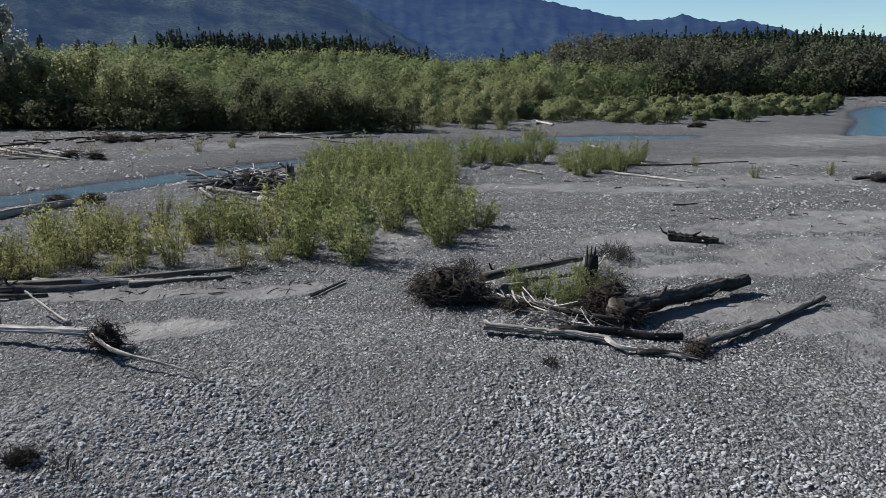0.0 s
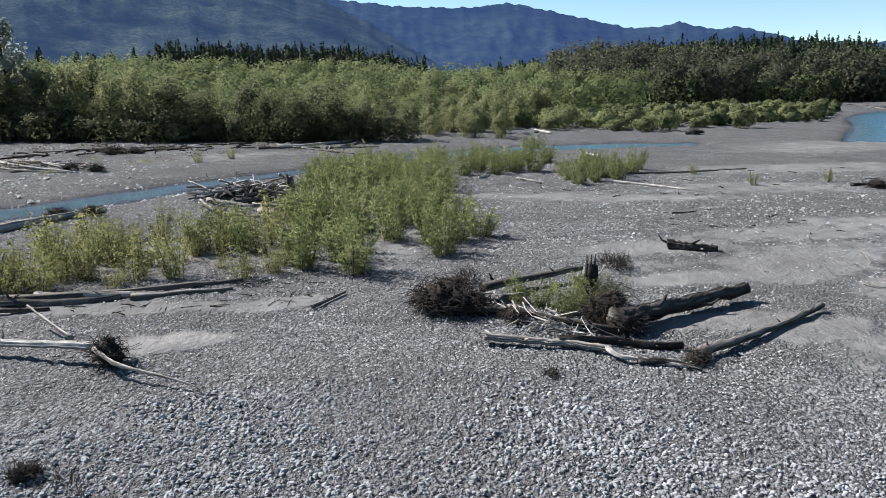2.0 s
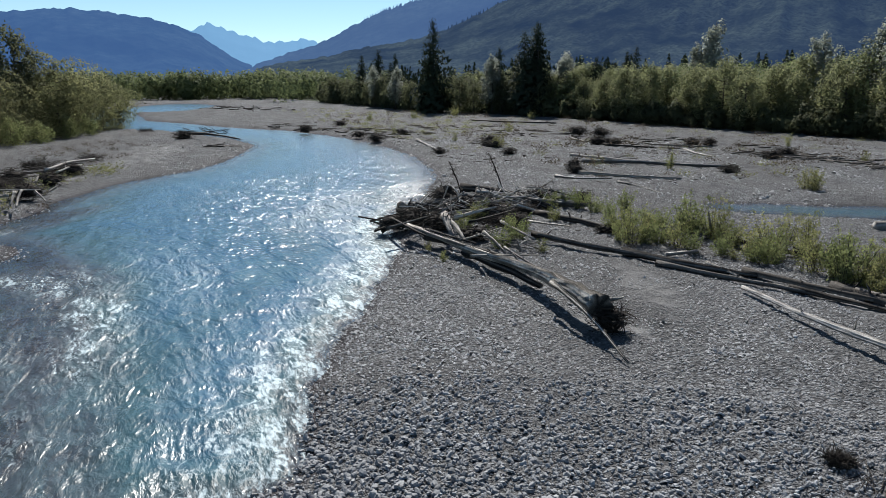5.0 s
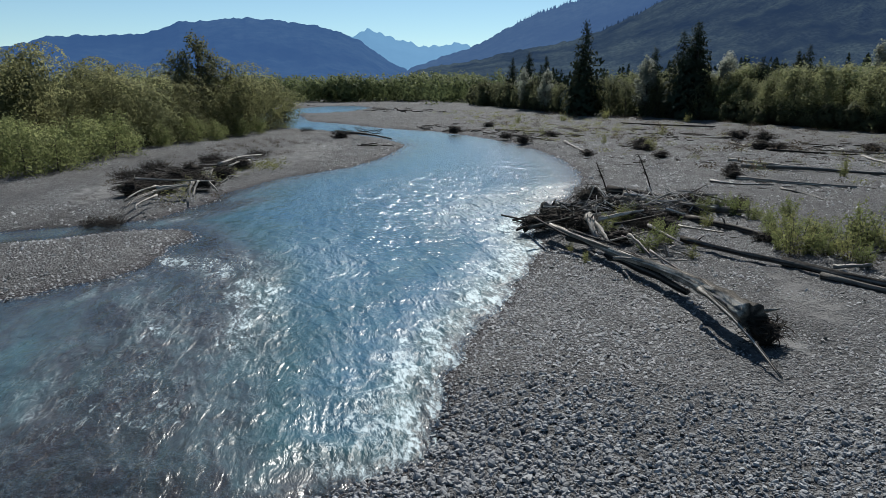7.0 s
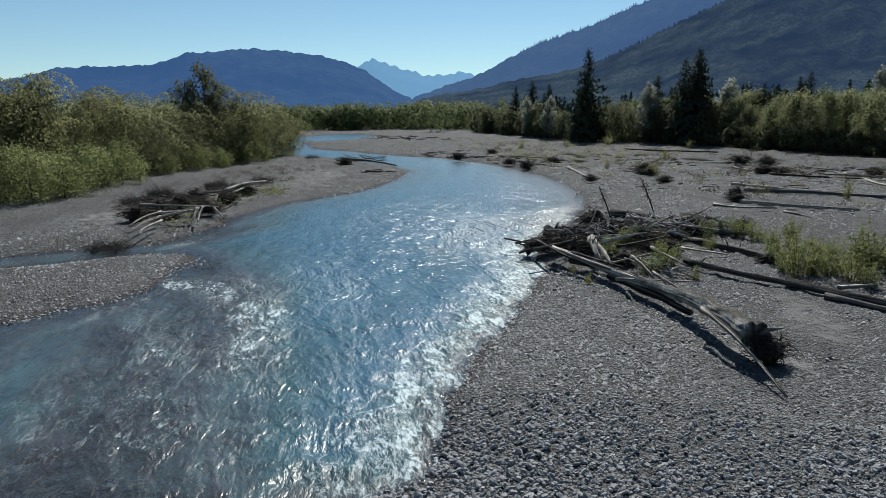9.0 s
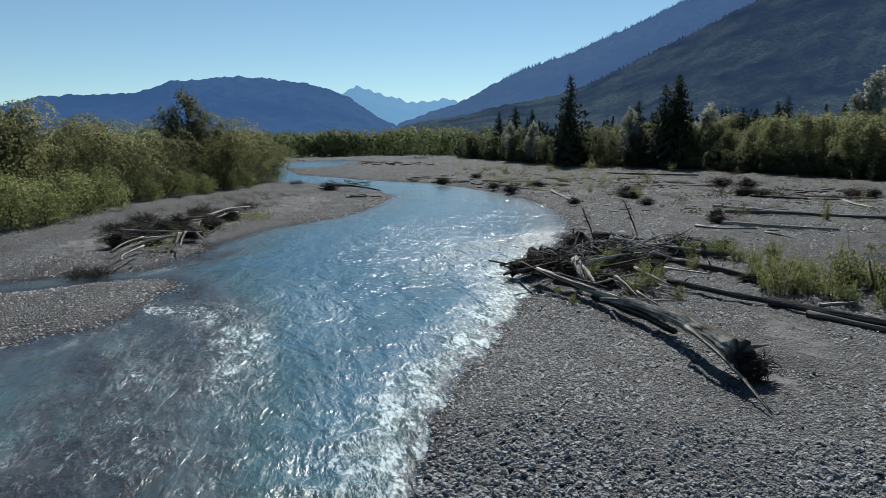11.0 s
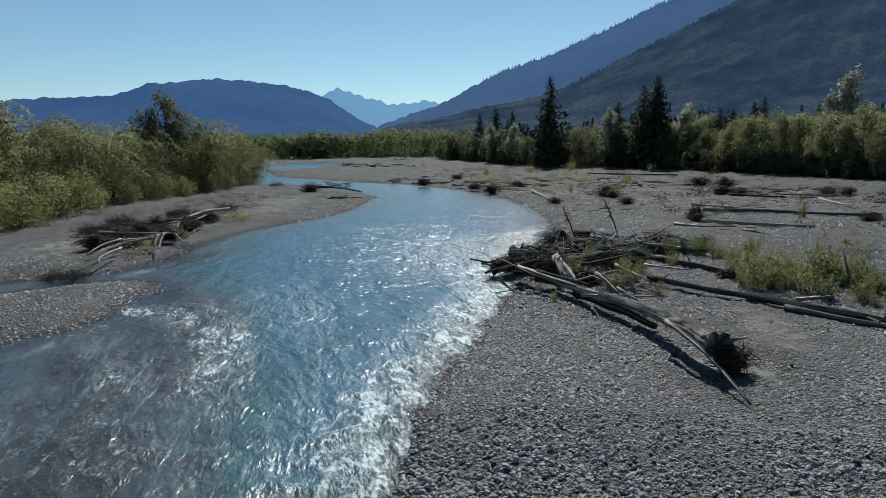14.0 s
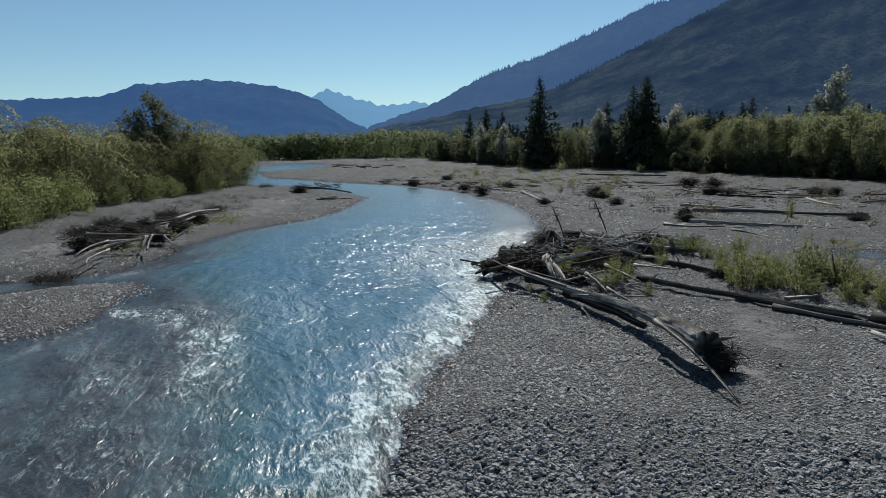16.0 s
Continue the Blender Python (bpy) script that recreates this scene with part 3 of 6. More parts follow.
def spray_mesh(name, at, out, size, material, rng, aspect=0.7, jitter=0.45, soft=0.82):
    """Small three-cornered sprays of leaves at the points, turned roughly outwards, shaded as one rounded mass."""
    n = len(at)
    out = unit(out)
    d = unit(out + jitter * rng.normal(size=(n, 3)))
    e = unit(np.cross(d, rng.normal(size=(n, 3)))) * (size * rng.uniform(0.6, 1.4, n))[:, None]
    g = np.cross(d, e) * aspect
    v = np.stack([at + e * 0.6, at - e * 0.4 + g * 0.5, at - e * 0.4 - g * 0.5], 1).reshape(-1, 3)
    me = mesh_from(name, v, np.arange(3 * n).reshape(-1, 3), material, True)
    me.normals_split_custom_set_from_vertices(np.repeat(unit(soft * out + (1 - soft) * d), 3, axis=0))
    return me


def tube(points, radii, sides=6, rng=None, wobble=0.0, capped=True):
    """A tapered round bar along points: corners and triangles."""
    points, radii = np.asarray(points, float), np.asarray(radii, float)
    n = len(points)
    ahead = np.gradient(points, axis=0)
    ahead /= np.linalg.norm(ahead, axis=1, keepdims=True) + 1e-9
    ref = np.array([0, 0, 1.0]) if abs(ahead[:, 2]).mean() < 0.8 else np.array([1.0, 0, 0])
    u = np.cross(ahead, ref)
    u /= np.linalg.norm(u, axis=1, keepdims=True) + 1e-9
    w = np.cross(u, ahead)
    ang = np.arange(sides) * 2 * math.pi / sides
    r = radii[:, None] * np.ones(sides)
    if rng is not None and wobble:
        ridge = 1 + wobble * rng.normal(size=sides)
        r = r * ridge * (1 + 0.5 * wobble * rng.normal(size=(n, sides)))
    v = points[:, None] + r[..., None] * (np.cos(ang)[None, :, None] * u[:, None] + np.sin(ang)[None, :, None] * w[:, None])
    f = grid_faces(n, sides, True)
    tris = np.concatenate([f[:, [0, 1, 2]], f[:, [0, 2, 3]]])
    v = v.reshape(-1, 3)
    if capped:
        c0, c1 = len(v), len(v) + 1
        jut = 0.15 * radii[0] if rng is None else rng.uniform(-0.5, 0.4) * radii[0]
        v = np.concatenate([v, [points[0] - ahead[0] * jut, points[-1] + ahead[-1] * radii[-1] * 0.4]])
        k = np.arange(sides)
        j = (k + 1) % sides
        tris = np.concatenate([tris, np.stack([np.full(sides, c0), j, k], -1), np.stack([np.full(sides, c1), k + (n - 1) * sides, j + (n - 1) * sides], -1)])
    return v, tris


def joined(pieces):
    """Several (corners, faces) as one."""
    verts, faces, base = [], [], 0
    for v, f in pieces:
        verts.append(v)
        faces.append(f + base)
        base += len(v)
    return np.concatenate(verts), np.concatenate(faces)


# ---- trees ----
def broadleaf(name, height, width, leaves, leaf, material, seed, low=0.0, label="", category="tree", puffs=14, round_=0.2, shell=0.4, core=70, tall=1.4):
    """A tree of trunk, limbs and an uneven crown of sprays."""
    rng = np.random.RandomState(seed)
    tree = thing(name, (0, 0, 0), label, category)
    lean = rng.uniform(-0.06, 0.06, 2) * height
    hs = np.linspace(0, 0.9, 7)
    axis = np.stack([lean[0] * hs ** 2, lean[1] * hs ** 2, hs * height], -1)
    limbs = [tube(axis, height * 0.011 * (1.15 - hs), 6)]
    centres, sizes = [], []
    for i in range(puffs):
        s = low + (0.96 - low) * (i + rng.uniform(0, 1)) / puffs
        a = rng.uniform(0, 2 * math.pi)
        reach = width * 0.5 * max(0.12, math.sin(math.pi * (0.18 + 0.78 * s)) ** 0.8) * rng.uniform(0.3, 1.0)
        foot = np.array([lean[0] * s * s, lean[1] * s * s, s * height * 0.8])
        tip = foot + [math.cos(a) * reach, math.sin(a) * reach, 0.1 * height * rng.uniform(0.2, 1)]
        limbs.append(tube(np.stack([foot, (foot + tip) / 2 + [0, 0, -0.02 * height], tip]), [height * 0.006, height * 0.004, height * 0.0015], 3, capped=False))
        centres.append(tip)
        sizes.append(rng.uniform(0.75, 1.3) * round_ * width * (1.1 - 0.35 * s))
    part("trunk", mesh_from(name + "_trunk", *joined(limbs), BARK), tree, "pale grey trunk and limbs")
    pick = rng.randint(puffs, size=leaves)
    d = unit(rng.normal(size=(leaves, 3)) + [0, 0, 0.25])
    hubs, size_of = np.array(centres), np.array(sizes)
    pts = hubs[pick] + d * (size_of[pick] * rng.uniform(shell, 1.0, leaves))[:, None] * [1, 1, tall]
    pts[:, 2] = np.abs(pts[:, 2]) + 0.02 * height
    swing = pts - [0, 0, 0.45 * height]
    out = d + 0.5 * unit(swing) + [0, 0, 0.15]
    inner = hubs[rng.randint(puffs, size=core)] * [0.75, 0.75, 0.92] + rng.normal(size=(core, 3)) * 0.05 * width
    inner[:, 2] = np.abs(inner[:, 2]) + 0.03 * height
    spread = np.r_[np.full(leaves, leaf), np.full(core, leaf * 2.2)]
    part("crown", spray_mesh(name + "_crown", np.concatenate([pts, inner]), np.concatenate([out, inner - [0, 0, 0.5 * height]]), spread, material, rng), tree)
    return tree


def far_wood(name, trees, material, rng, pointed, label, leaf=1.0):
    """Many distant trees as one body, each a rounded or a pointed crown of sprays."""
    pts, outs, spread = [], [], []
    zs = on_ground_many([(x, y) for x, y, h, w in trees])
    for (x, y, h, w), z in zip(trees, zs):
        far = math.hypot(x, y)
        if pointed:
            n = int(np.clip(60000 / far, 70, 170))
            h, w, lobe = h * rng.uniform(0.6, 1.08), w * rng.uniform(0.85, 1.3), rng.uniform(0, 6)
            up, a = rng.uniform(0, 1, n) ** 1.25, rng.uniform(0, 6.283, n)
            r = w * 0.5 * (1.02 - up) ** 0.85 * (0.88 + 0.1 * np.sin(up * 30 + lobe)) * rng.uniform(0.55, 1.1, n)
            pts.append(np.stack([x + r * np.cos(a), y + r * np.sin(a), z + h * (0.03 + 0.97 * up)], -1))
            outs.append(np.stack([np.cos(a), np.sin(a), np.full(n, 0.5)], -1))
            spread.append((0.0038 * far + 0.2) * (1.15 - 0.6 * up))
        else:
            n = int(np.clip(100000 / far, 190, 750))
            d = unit(rng.normal(size=(n, 3)) * [1, 1, 0.9] + [0, 0, 0.3])
            bump = 1 + 0.3 * np.sin(d[:, 0] * 5 + x) * np.sin(d[:, 1] * 4 + y) + 0.15 * np.sin(d[:, 2] * 7 + x)
            pts.append(d * (rng.uniform(0.72, 1.05, n) * bump)[:, None] * (w * 0.5, w * 0.5, h * 0.5) + (x, y, z + h * 0.44))
            outs.append(d + [0, 0, 0.15])
            spread.append(np.full(n, np.clip(0.0032 * far, 0.3, 1.5) * leaf))
    mesh = spray_mesh(name, np.concatenate(pts), np.concatenate(outs), np.concatenate(spread), material, rng, 0.8, 0.45)
    return tagged(new(name, mesh), label, "woodland", kind="stuff")


def conifer(name, height, width, seed, label="", tiers=16, sprays=9):
    """A spruce: straight trunk and drooping tiers of branches with gaps."""
    rng = np.random.RandomState(seed)
    tree = thing(name, (0, 0, 0), label, "tree")
    part("trunk", mesh_from(name + "_trunk", *tube([(0, 0, 0), (0, 0, height * 0.5), (0, 0, height * 0.99)], [height * 0.014, height * 0.009, 0.02], 6), BARK), tree, "straight grey-brown trunk")
    pts, outs, sizes = [], [], []
    lobes = rng.uniform(0, 6.283, 3)
    for i in range(tiers):
        s = 0.05 + 0.94 * i / (tiers - 1)
        reach = width * 0.5 * (1.03 - s) ** 0.75 * rng.uniform(0.75, 1.15)
        for j in range(sprays):
            if rng.rand() < 0.15:
                continue
            a = rng.uniform(0, 6.283)
            r = (reach * rng.uniform(0.6, 1.1) + 0.025 * width) * (1 + 0.22 * math.sin(2 * a + lobes[0] + 5 * s))
            z = (s + rng.uniform(-0.02, 0.02)) * height
            way = np.array([math.cos(a), math.sin(a), -rng.uniform(0.1, 0.5)])
            for u in (0.22, 0.42, 0.62, 0.8, 0.97):
                pts.append(way * r * u + [0, 0, z + 0.12 * r * u * u])
                outs.append([way[0] * 0.8, way[1] * 0.8, 0.6])
                sizes.append(max(0.3, r * 0.34))
    pts = np.array(pts) + rng.normal(size=(len(pts), 3)) * 0.02 * width
    part("crown", spray_mesh(name + "_crown", pts, np.array(outs), np.array(sizes), CONIFER, rng, 0.55, 0.5, 0.6), tree)
    return tree


def plant(kinds, spots, rng, low=0.85, high=1.15, group=""):
    """Sets copies of the kinds on the ground at the spots (x, y, scale)."""
    zs = on_ground_many([(x, y) for x, y, s in spots])
    for (x, y, s), z in zip(spots, zs):
        k = kinds[rng.randint(len(kinds))]
        t = s * rng.uniform(low, high)
        m = Matrix.LocRotScale((x, y, float(z) - 0.1), Euler((0, 0, rng.uniform(0, 6.283))), (t * rng.uniform(0.9, 1.12), t * rng.uniform(0.9, 1.12), t))
        if not k.get("placed"):
            k["placed"] = 1
            k.matrix_basis = m
            tagged(k, group=group)
        else:
            ob = copy_thing(k, m @ Matrix.Diagonal((*(1 / c for c in k.scale), 1)))
            tagged(ob, group=group)


def unplaced(kinds):
    for k in kinds:
        del k["placed"]


rng = np.random.RandomState(11)
ALDERS = [broadleaf("alder_tree", 12, 7.6, 3600, 0.32, ALDER, 20 + i, 0.08, "slender green alder in the dense riverside wood", puffs=44, round_=0.19, core=70) for i in range(4)]
COTTONS = [broadleaf("cottonwood_tree", 15, 6.0, 2600, 0.36, COTTON, 30 + i, 0.22, "tall cottonwood with silvery green leaves", puffs=30, round_=0.2, core=120) for i in range(3)]
# the shaded side of these willows is put into their leaf colour
DARKS = [broadleaf("willow_tree", 8, 8.0, 4000, 0.32, SHADED_LEAF, 40 + i, 0.0, "rounded willow at the wood's edge, shade put into its leaf colour", puffs=30, round_=0.26, core=260) for i in range(2)]
FARS = [broadleaf("alder_tree", 12, 8.5, 2000, 0.46, ALDER, 50 + i, 0.0, "rounded green alder in the wood beyond the flats", puffs=26, round_=0.26, core=140) for i in range(4)]
SPRUCES = [conifer("spruce_tree", 24, 11.5, 60 + i, "dark conical spruce above the riverside wood", 42, 13) for i in range(3)]

spots = []
for i in range(2):                                   # the wood's straight front along the flats
    for x in np.arange(-205 + i, -38, 4.4):
        spots.append((x + rng.uniform(-1.5, 1.5), 93.5 + i * 6 + rng.uniform(-2, 2) + 0.02 * abs(x + 90), 0.93 + 0.08 * i - (0.1 if x > -55 else 0)))
plant(ALDERS, spots, rng, 0.82, 1.12, "riverside alders")
plant(DARKS, [(-24, 92, 0.8), (-20, 91, 0.75), (-15.5, 92, 0.75), (-11, 93, 0.68), (-18, 96, 0.85), (-27, 95, 0.95), (-33, 94, 0.85), (-38, 95, 0.95)], rng, 0.95, 1.08, "dark willows")
plant(COTTONS, [(-108, 107, 1.3), (-111, 106.5, 1.18), (-147, 99, 1.08), (-145, 97, 0.98), (-79, 101.5, 1.12), (-71, 101.5, 1.15), (-61, 98, 1.12), (-66, 99, 0.95),
                (-163, 87, 1.1), (-165, 88, 1.0), (-205, 76, 0.9), (-230, 78, 1.0)], rng, 0.95, 1.1, "cottonwoods above the wood")
spots = [(-178, 77, 1.02), (-151, 92.4, 0.92), (-148.5, 91.5, 0.9), (-154, 91, 0.86), (-165, 90, 0.7), (-240, 83, 0.8), (-262, 84, 0.75), (-190, 82, 0.6), (-200, 84, 0.65),
         (-215, 80, 0.7), (-225, 82, 0.6), (-128, 104, 0.66), (-131, 104, 0.62), (-155, 96, 0.62), (-172, 92, 0.6), (-184, 78, 0.55), (-160, 92, 0.58), (-137, 100, 0.55)]
plant(SPRUCES, spots, rng, 0.97, 1.03, "riverside spruces")
spots = [(-190, 78, 0.75), (-184, 80, 0.8), (-172, 82, 0.8), (-168, 84, 0.75), (-210, 80, 0.7), (-222, 80, 0.75), (-250, 82, 0.75), (-275, 82, 0.7), (-290, 80, 0.8), (-198, 79, 0.7),
         (-160, 88, 0.8), (-236, 80, 0.7), (-178, 80, 0.7), (-204, 80, 0.8), (-216, 79, 0.8), (-229, 80, 0.8), (-243, 80, 0.7), (-260, 81, 0.8), (-154, 91, 0.8)]
# the riverside alder again, with shade put into the leaf colour
SHADED = [broadleaf("alder_tree", 12, 7.6, 3000, 0.36, SHADED_LEAF, 25 + i, 0.04, "alder among the riverside spruces, its leaves coloured as in shade", puffs=40, round_=0.2, core=160) for i in range(3)]
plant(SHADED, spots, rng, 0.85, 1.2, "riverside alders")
# the scrubby wood beyond the far gravel
spots = []
for i in range(80):
    x = rng.uniform(-34, 22)
    y = rng.uniform(0, 1) ** 0.8 * 70 + 110 + max(0, x - 5) * 0.9
    spots.append((x, y, 0.45 + 0.3 * float(smooth(110, 190, np.array(y)))))
spots += [(rng.uniform(-13, 7), rng.uniform(95, 120), rng.uniform(0.3, 0.5)) for i in range(22)]
plant(FARS, spots, rng, 0.75, 1.1, "scrubby wood beyond the gravel")


def ring_spots(a0, a1, r0, r1, number, h, w):
    out = []
    for i in range(number):
        az, r, s = rng.uniform(a0, a1), rng.uniform(r0, r1), rng.uniform(0.75, 1.25)
        out.append((-r * math.sin(radians(az)), r * math.cos(radians(az)), h * s, w * rng.uniform(0.8, 1.2)))
    return out


def in_wood(spots):
    return [s for s, d in zip(spots, inside(np.array([q[:2] for q in spots]), wood_edge)) if d > 3]


far_wood("broadleaf_wood", in_wood(ring_spots(-34, 20, 106, 150, 80, 6.2, 7.5) + ring_spots(-34, 20, 150, 230, 110, 9.5, 9) + ring_spots(20, 66, 106, 230, 110, 10.5, 9) + ring_spots(-34, 62, 230, 420, 280, 11.5, 12) + ring_spots(-34, 40, 400, 560, 190, 13, 15) + ring_spots(-34, -4, 190, 420, 130, 10, 10)), FARLEAF, rng, False,
         "light green broadleaf wood climbing behind the flats")
# shrubs, then a row of low trees; the shade at their foot is coloured in
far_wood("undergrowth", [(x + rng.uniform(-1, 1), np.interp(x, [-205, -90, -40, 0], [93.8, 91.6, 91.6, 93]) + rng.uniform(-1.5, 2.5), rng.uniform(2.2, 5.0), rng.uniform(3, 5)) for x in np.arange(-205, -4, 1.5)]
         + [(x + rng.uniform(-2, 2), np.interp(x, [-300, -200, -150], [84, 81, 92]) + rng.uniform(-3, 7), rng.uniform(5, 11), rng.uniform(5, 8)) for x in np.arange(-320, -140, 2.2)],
         SHADED_LEAF, rng, False, "undergrowth and low trees at the wood's foot, in shaded leaf colour")
# this wood's shaded front is painted by its leaf tone
far_wood("dark_wood", in_wood(ring_spots(-36, -8, 270, 345, 190, 15, 10) + ring_spots(-36, -8, 340, 430, 170, 19, 12)), SHADE, rng, False, "tall riverside wood with its shade put into the leaf colour", 1.1)
far_wood("conifer_wood", in_wood(ring_spots(-36, -15, 350, 430, 80, 19, 7) + ring_spots(-36, -3, 520, 700, 800, 16, 7.5) + ring_spots(2, 23, 600, 900, 700, 20, 8.5) + ring_spots(23, 64, 620, 900, 90, 17, 9) + ring_spots(-36, -24, 340, 430, 130, 19, 7) + ring_spots(-36, -12, 400, 560, 260, 15, 7.5) + ring_spots(-36, -24, 330, 420, 80, 17, 7.5)), CONIFER, rng, True,
         "dark conifer forest on the rise below the mountain")
valley = [(-330 - 420 * rng.uniform(), 70 + rng.uniform(-8, 80), rng.uniform(11, 17), rng.uniform(8, 12)) for i in range(110)]
for i in range(210):
    az, r = rng.uniform(75, 95), rng.uniform(430, 520)
    valley.append((-r * math.sin(radians(az)), r * math.cos(radians(az)), rng.uniform(13, 18), rng.uniform(10, 14)))
valley += [(-650 + rng.uniform(-60, 60), rng.uniform(-120, 80), rng.uniform(12, 18), rng.uniform(8, 12)) for i in range(30)]
valley += [(-170 - 480 * rng.uniform(), -30 - rng.uniform(0, 60), rng.uniform(9, 14), rng.uniform(7, 11)) for i in range(120)]
far_wood("valley_wood", valley, FARLEAF, rng, False, "hazy green wood along the upper valley")
far_wood("valley_conifers", [(-300 - 400 * rng.uniform(), 120 + rng.uniform(0, 120), rng.uniform(14, 19), 8) for i in range(60)]
         + [(-150 - 300 * rng.uniform(), -110 - 80 * rng.uniform(), rng.uniform(12, 17), 7) for i in range(140)], CONIFER, rng, True, "dark conifers among the upper valley woods")

# the thicket on the other bank
LEFTS = [broadleaf("willow_tree", 9.0, 9.5, 8000, 0.215, m, 80 + i, 0.0, "rounded olive-green willow in the thicket by the river", puffs=16, round_=0.29, shell=0.86, core=700, tall=0.95)
         for i, m in enumerate((OLIVE, OLIVE, ALDER))]
SCRUB = [broadleaf("willow_bush", 4.2, 5.0, 2800, 0.18, WILLOW, 90 + i, 0.0, "pale green willow bush on the sandy bank", "bush", puffs=26, round_=0.26) for i in range(3)]
spots = []
for x, y in [(-96, -22), (-92, -28), (-102, -20), (-108, -18), (-112, -15), (-118, -13), (-124, -10), (-130, -8), (-136, -6), (-142, -3), (-146, 0), (-104, -28),
             (-112, -26), (-120, -22), (-128, -18), (-135, -14), (-90, -34), (-98, -36), (-84, -36), (-110, -36), (-80, -42), (-140, -10), (-88, -44), (-122, -30)]:
    spots.append((x + rng.uniform(-1, 1), y + rng.uniform(-1, 1), 1.2 if x > -128 else 1.0))
plant(LEFTS, spots, rng, 0.85, 1.15, "thicket on the far bank")
spots = []
for x, y in [(-66, -22), (-70, -21), (-74, -21), (-79, -20), (-84, -19), (-68, -26), (-73, -26), (-78, -25), (-83, -24), (-88, -22), (-64, -27), (-62, -31), (-70, -31), (-76, -31),
             (-93, -19), (-98, -16), (-104, -14), (-110, -11), (-118, -8), (-126, -5)]:
    spots.append((x + rng.uniform(-1, 1), y + rng.uniform(-1, 1), 1.0 if x > -86 else 0.8))
plant(SCRUB, spots, rng, 0.7, 1.15, "willow bushes on the far bank")
# backlit look of the tall cottonwoods comes from the darkened leaf colour
TALL = broadleaf("cottonwood_tree", 15, 6.4, 3000, 0.3, SHADED_LEAF, 35, 0.25, "tall cottonwood standing over the thicket, darkened like a backlit silhouette", puffs=30, round_=0.2, core=140)
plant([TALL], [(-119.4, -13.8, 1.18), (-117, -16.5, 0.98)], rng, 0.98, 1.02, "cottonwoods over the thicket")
SCRUBLAND = [(12, 119), (30, 107), (50, 122), (80, 153), (112, 204), (74, 196), (42, 168), (10, 136)]
unplaced([TALL] + SHADED + ALDERS + COTTONS + DARKS + FARS + SPRUCES + LEFTS)


# ---- willow thicket on the bar ----
def willow(name, height, spread, stems, leaves, leaf, material, seed, label):
    rng = np.random.RandomState(seed)
    bush = thing(name, (0, 0, 0), label, "bush")
    rods, pts, outs = [], [], []
    per = leaves // stems
    for i in range(stems):
        a, r = rng.uniform(0, 6.283), spread * 0.5 * math.sqrt(rng.uniform(0, 1))
        h = height * rng.uniform(0.45, 1.12) * (1 - 0.25 * r / spread)
        foot = np.array([math.cos(a), math.sin(a), 0]) * r * 0.45
        tip = np.array([math.cos(a) * r * 1.2, math.sin(a) * r * 1.2, h]) + np.r_[rng.normal(size=2) * 0.12, 0]
        mid = (foot + tip) / 2 - np.array([math.cos(a), math.sin(a), 0]) * r * 0.15
        rods.append(tube(np.stack([foot, mid, tip]), [0.016, 0.011, 0.004], 3, capped=False))
        s = rng.beta(1.15, 1.0, per)[:, None] * 0.92 + 0.08
        line = (1 - s) ** 2 * foot + 2 * s * (1 - s) * mid + s * s * tip
        off = rng.normal(size=(per, 3)) * np.array([0.11, 0.11, 0.07]) * (0.45 + 0.7 * np.sin(np.pi * s))
        pts.append(line + off)
        outs.append(off * 4 + line * [0.6, 0.6, 0] + [0, 0, 0.35])
    part("stem_clump", mesh_from(name + "_stems", *joined(rods), BARK), bush, "thin brown stems")
    part("foliage", spray_mesh(name + "_leaves", np.concatenate(pts), np.concatenate(outs), np.full(per * stems, leaf), material, rng, 0.42, 0.8, 0.5), bush)
    return bush


YELLOW = leaf_material("yellowing_willow", (0.085, 0.1, 0.04), (0.17, 0.185, 0.075), (0.3, 0.285, 0.13), 0.6)
THICK = [willow("willow_bush", 2.3, 1.9, 24, 1560, 0.14, WILLOW, 100 + i, "dense green young willow bush on the gravel bar") for i in range(4)]
THIN = [willow("willow_bush", 1.9, 1.5, 15, 900, 0.115, YELLOW, 110 + i, "sparse yellow-green willow shoots on the sand") for i in range(4)]


def fill(poly, count, gap, rng):
    xs, ys = [p[0] for p in poly], [p[1] for p in poly]
    out = []
    for i in range(count * 30):
        p = (rng.uniform(min(xs), max(xs)), rng.uniform(min(ys), max(ys)))
        if inside(np.array([p]), poly)[0] > 0 and all((p[0] - q[0]) ** 2 + (p[1] - q[1]) ** 2 > gap * gap for q in out):
            out.append(p)
            if len(out) == count:
                break
    return out


W1 = [(-6.0, 25.7), (-3.9, 25.7), (-1.3, 26.3), (1.9, 33.3), (0.0, 45.9), (-1.0, 58.3), (-5.8, 64.4), (-10.5, 54.0), (-8.8, 35.7)]
W2 = [(-0.9, 56.4), (8.0, 58.9), (9.4, 69.1), (-2.3, 68.2)]
W3 = [(5.9, 50.3), (12.2, 52.2), (16.8, 61.6), (12.2, 63.4)]
W4 = [(-16.1, 23.7), (-11.3, 23.9), (-6.5, 24.1), (-7.1, 30.5), (-9.4, 35.7), (-14.8, 32.6), (-18.7, 27.9)]
W5 = [(-24.3, 19.7), (-21.9, 21.8), (-18.4, 23.0), (-13.5, 22.8), (-11.6, 24.7), (-14.8, 32.0), (-19.9, 29.0), (-26.2, 25.3), (-29.4, 22.8)]
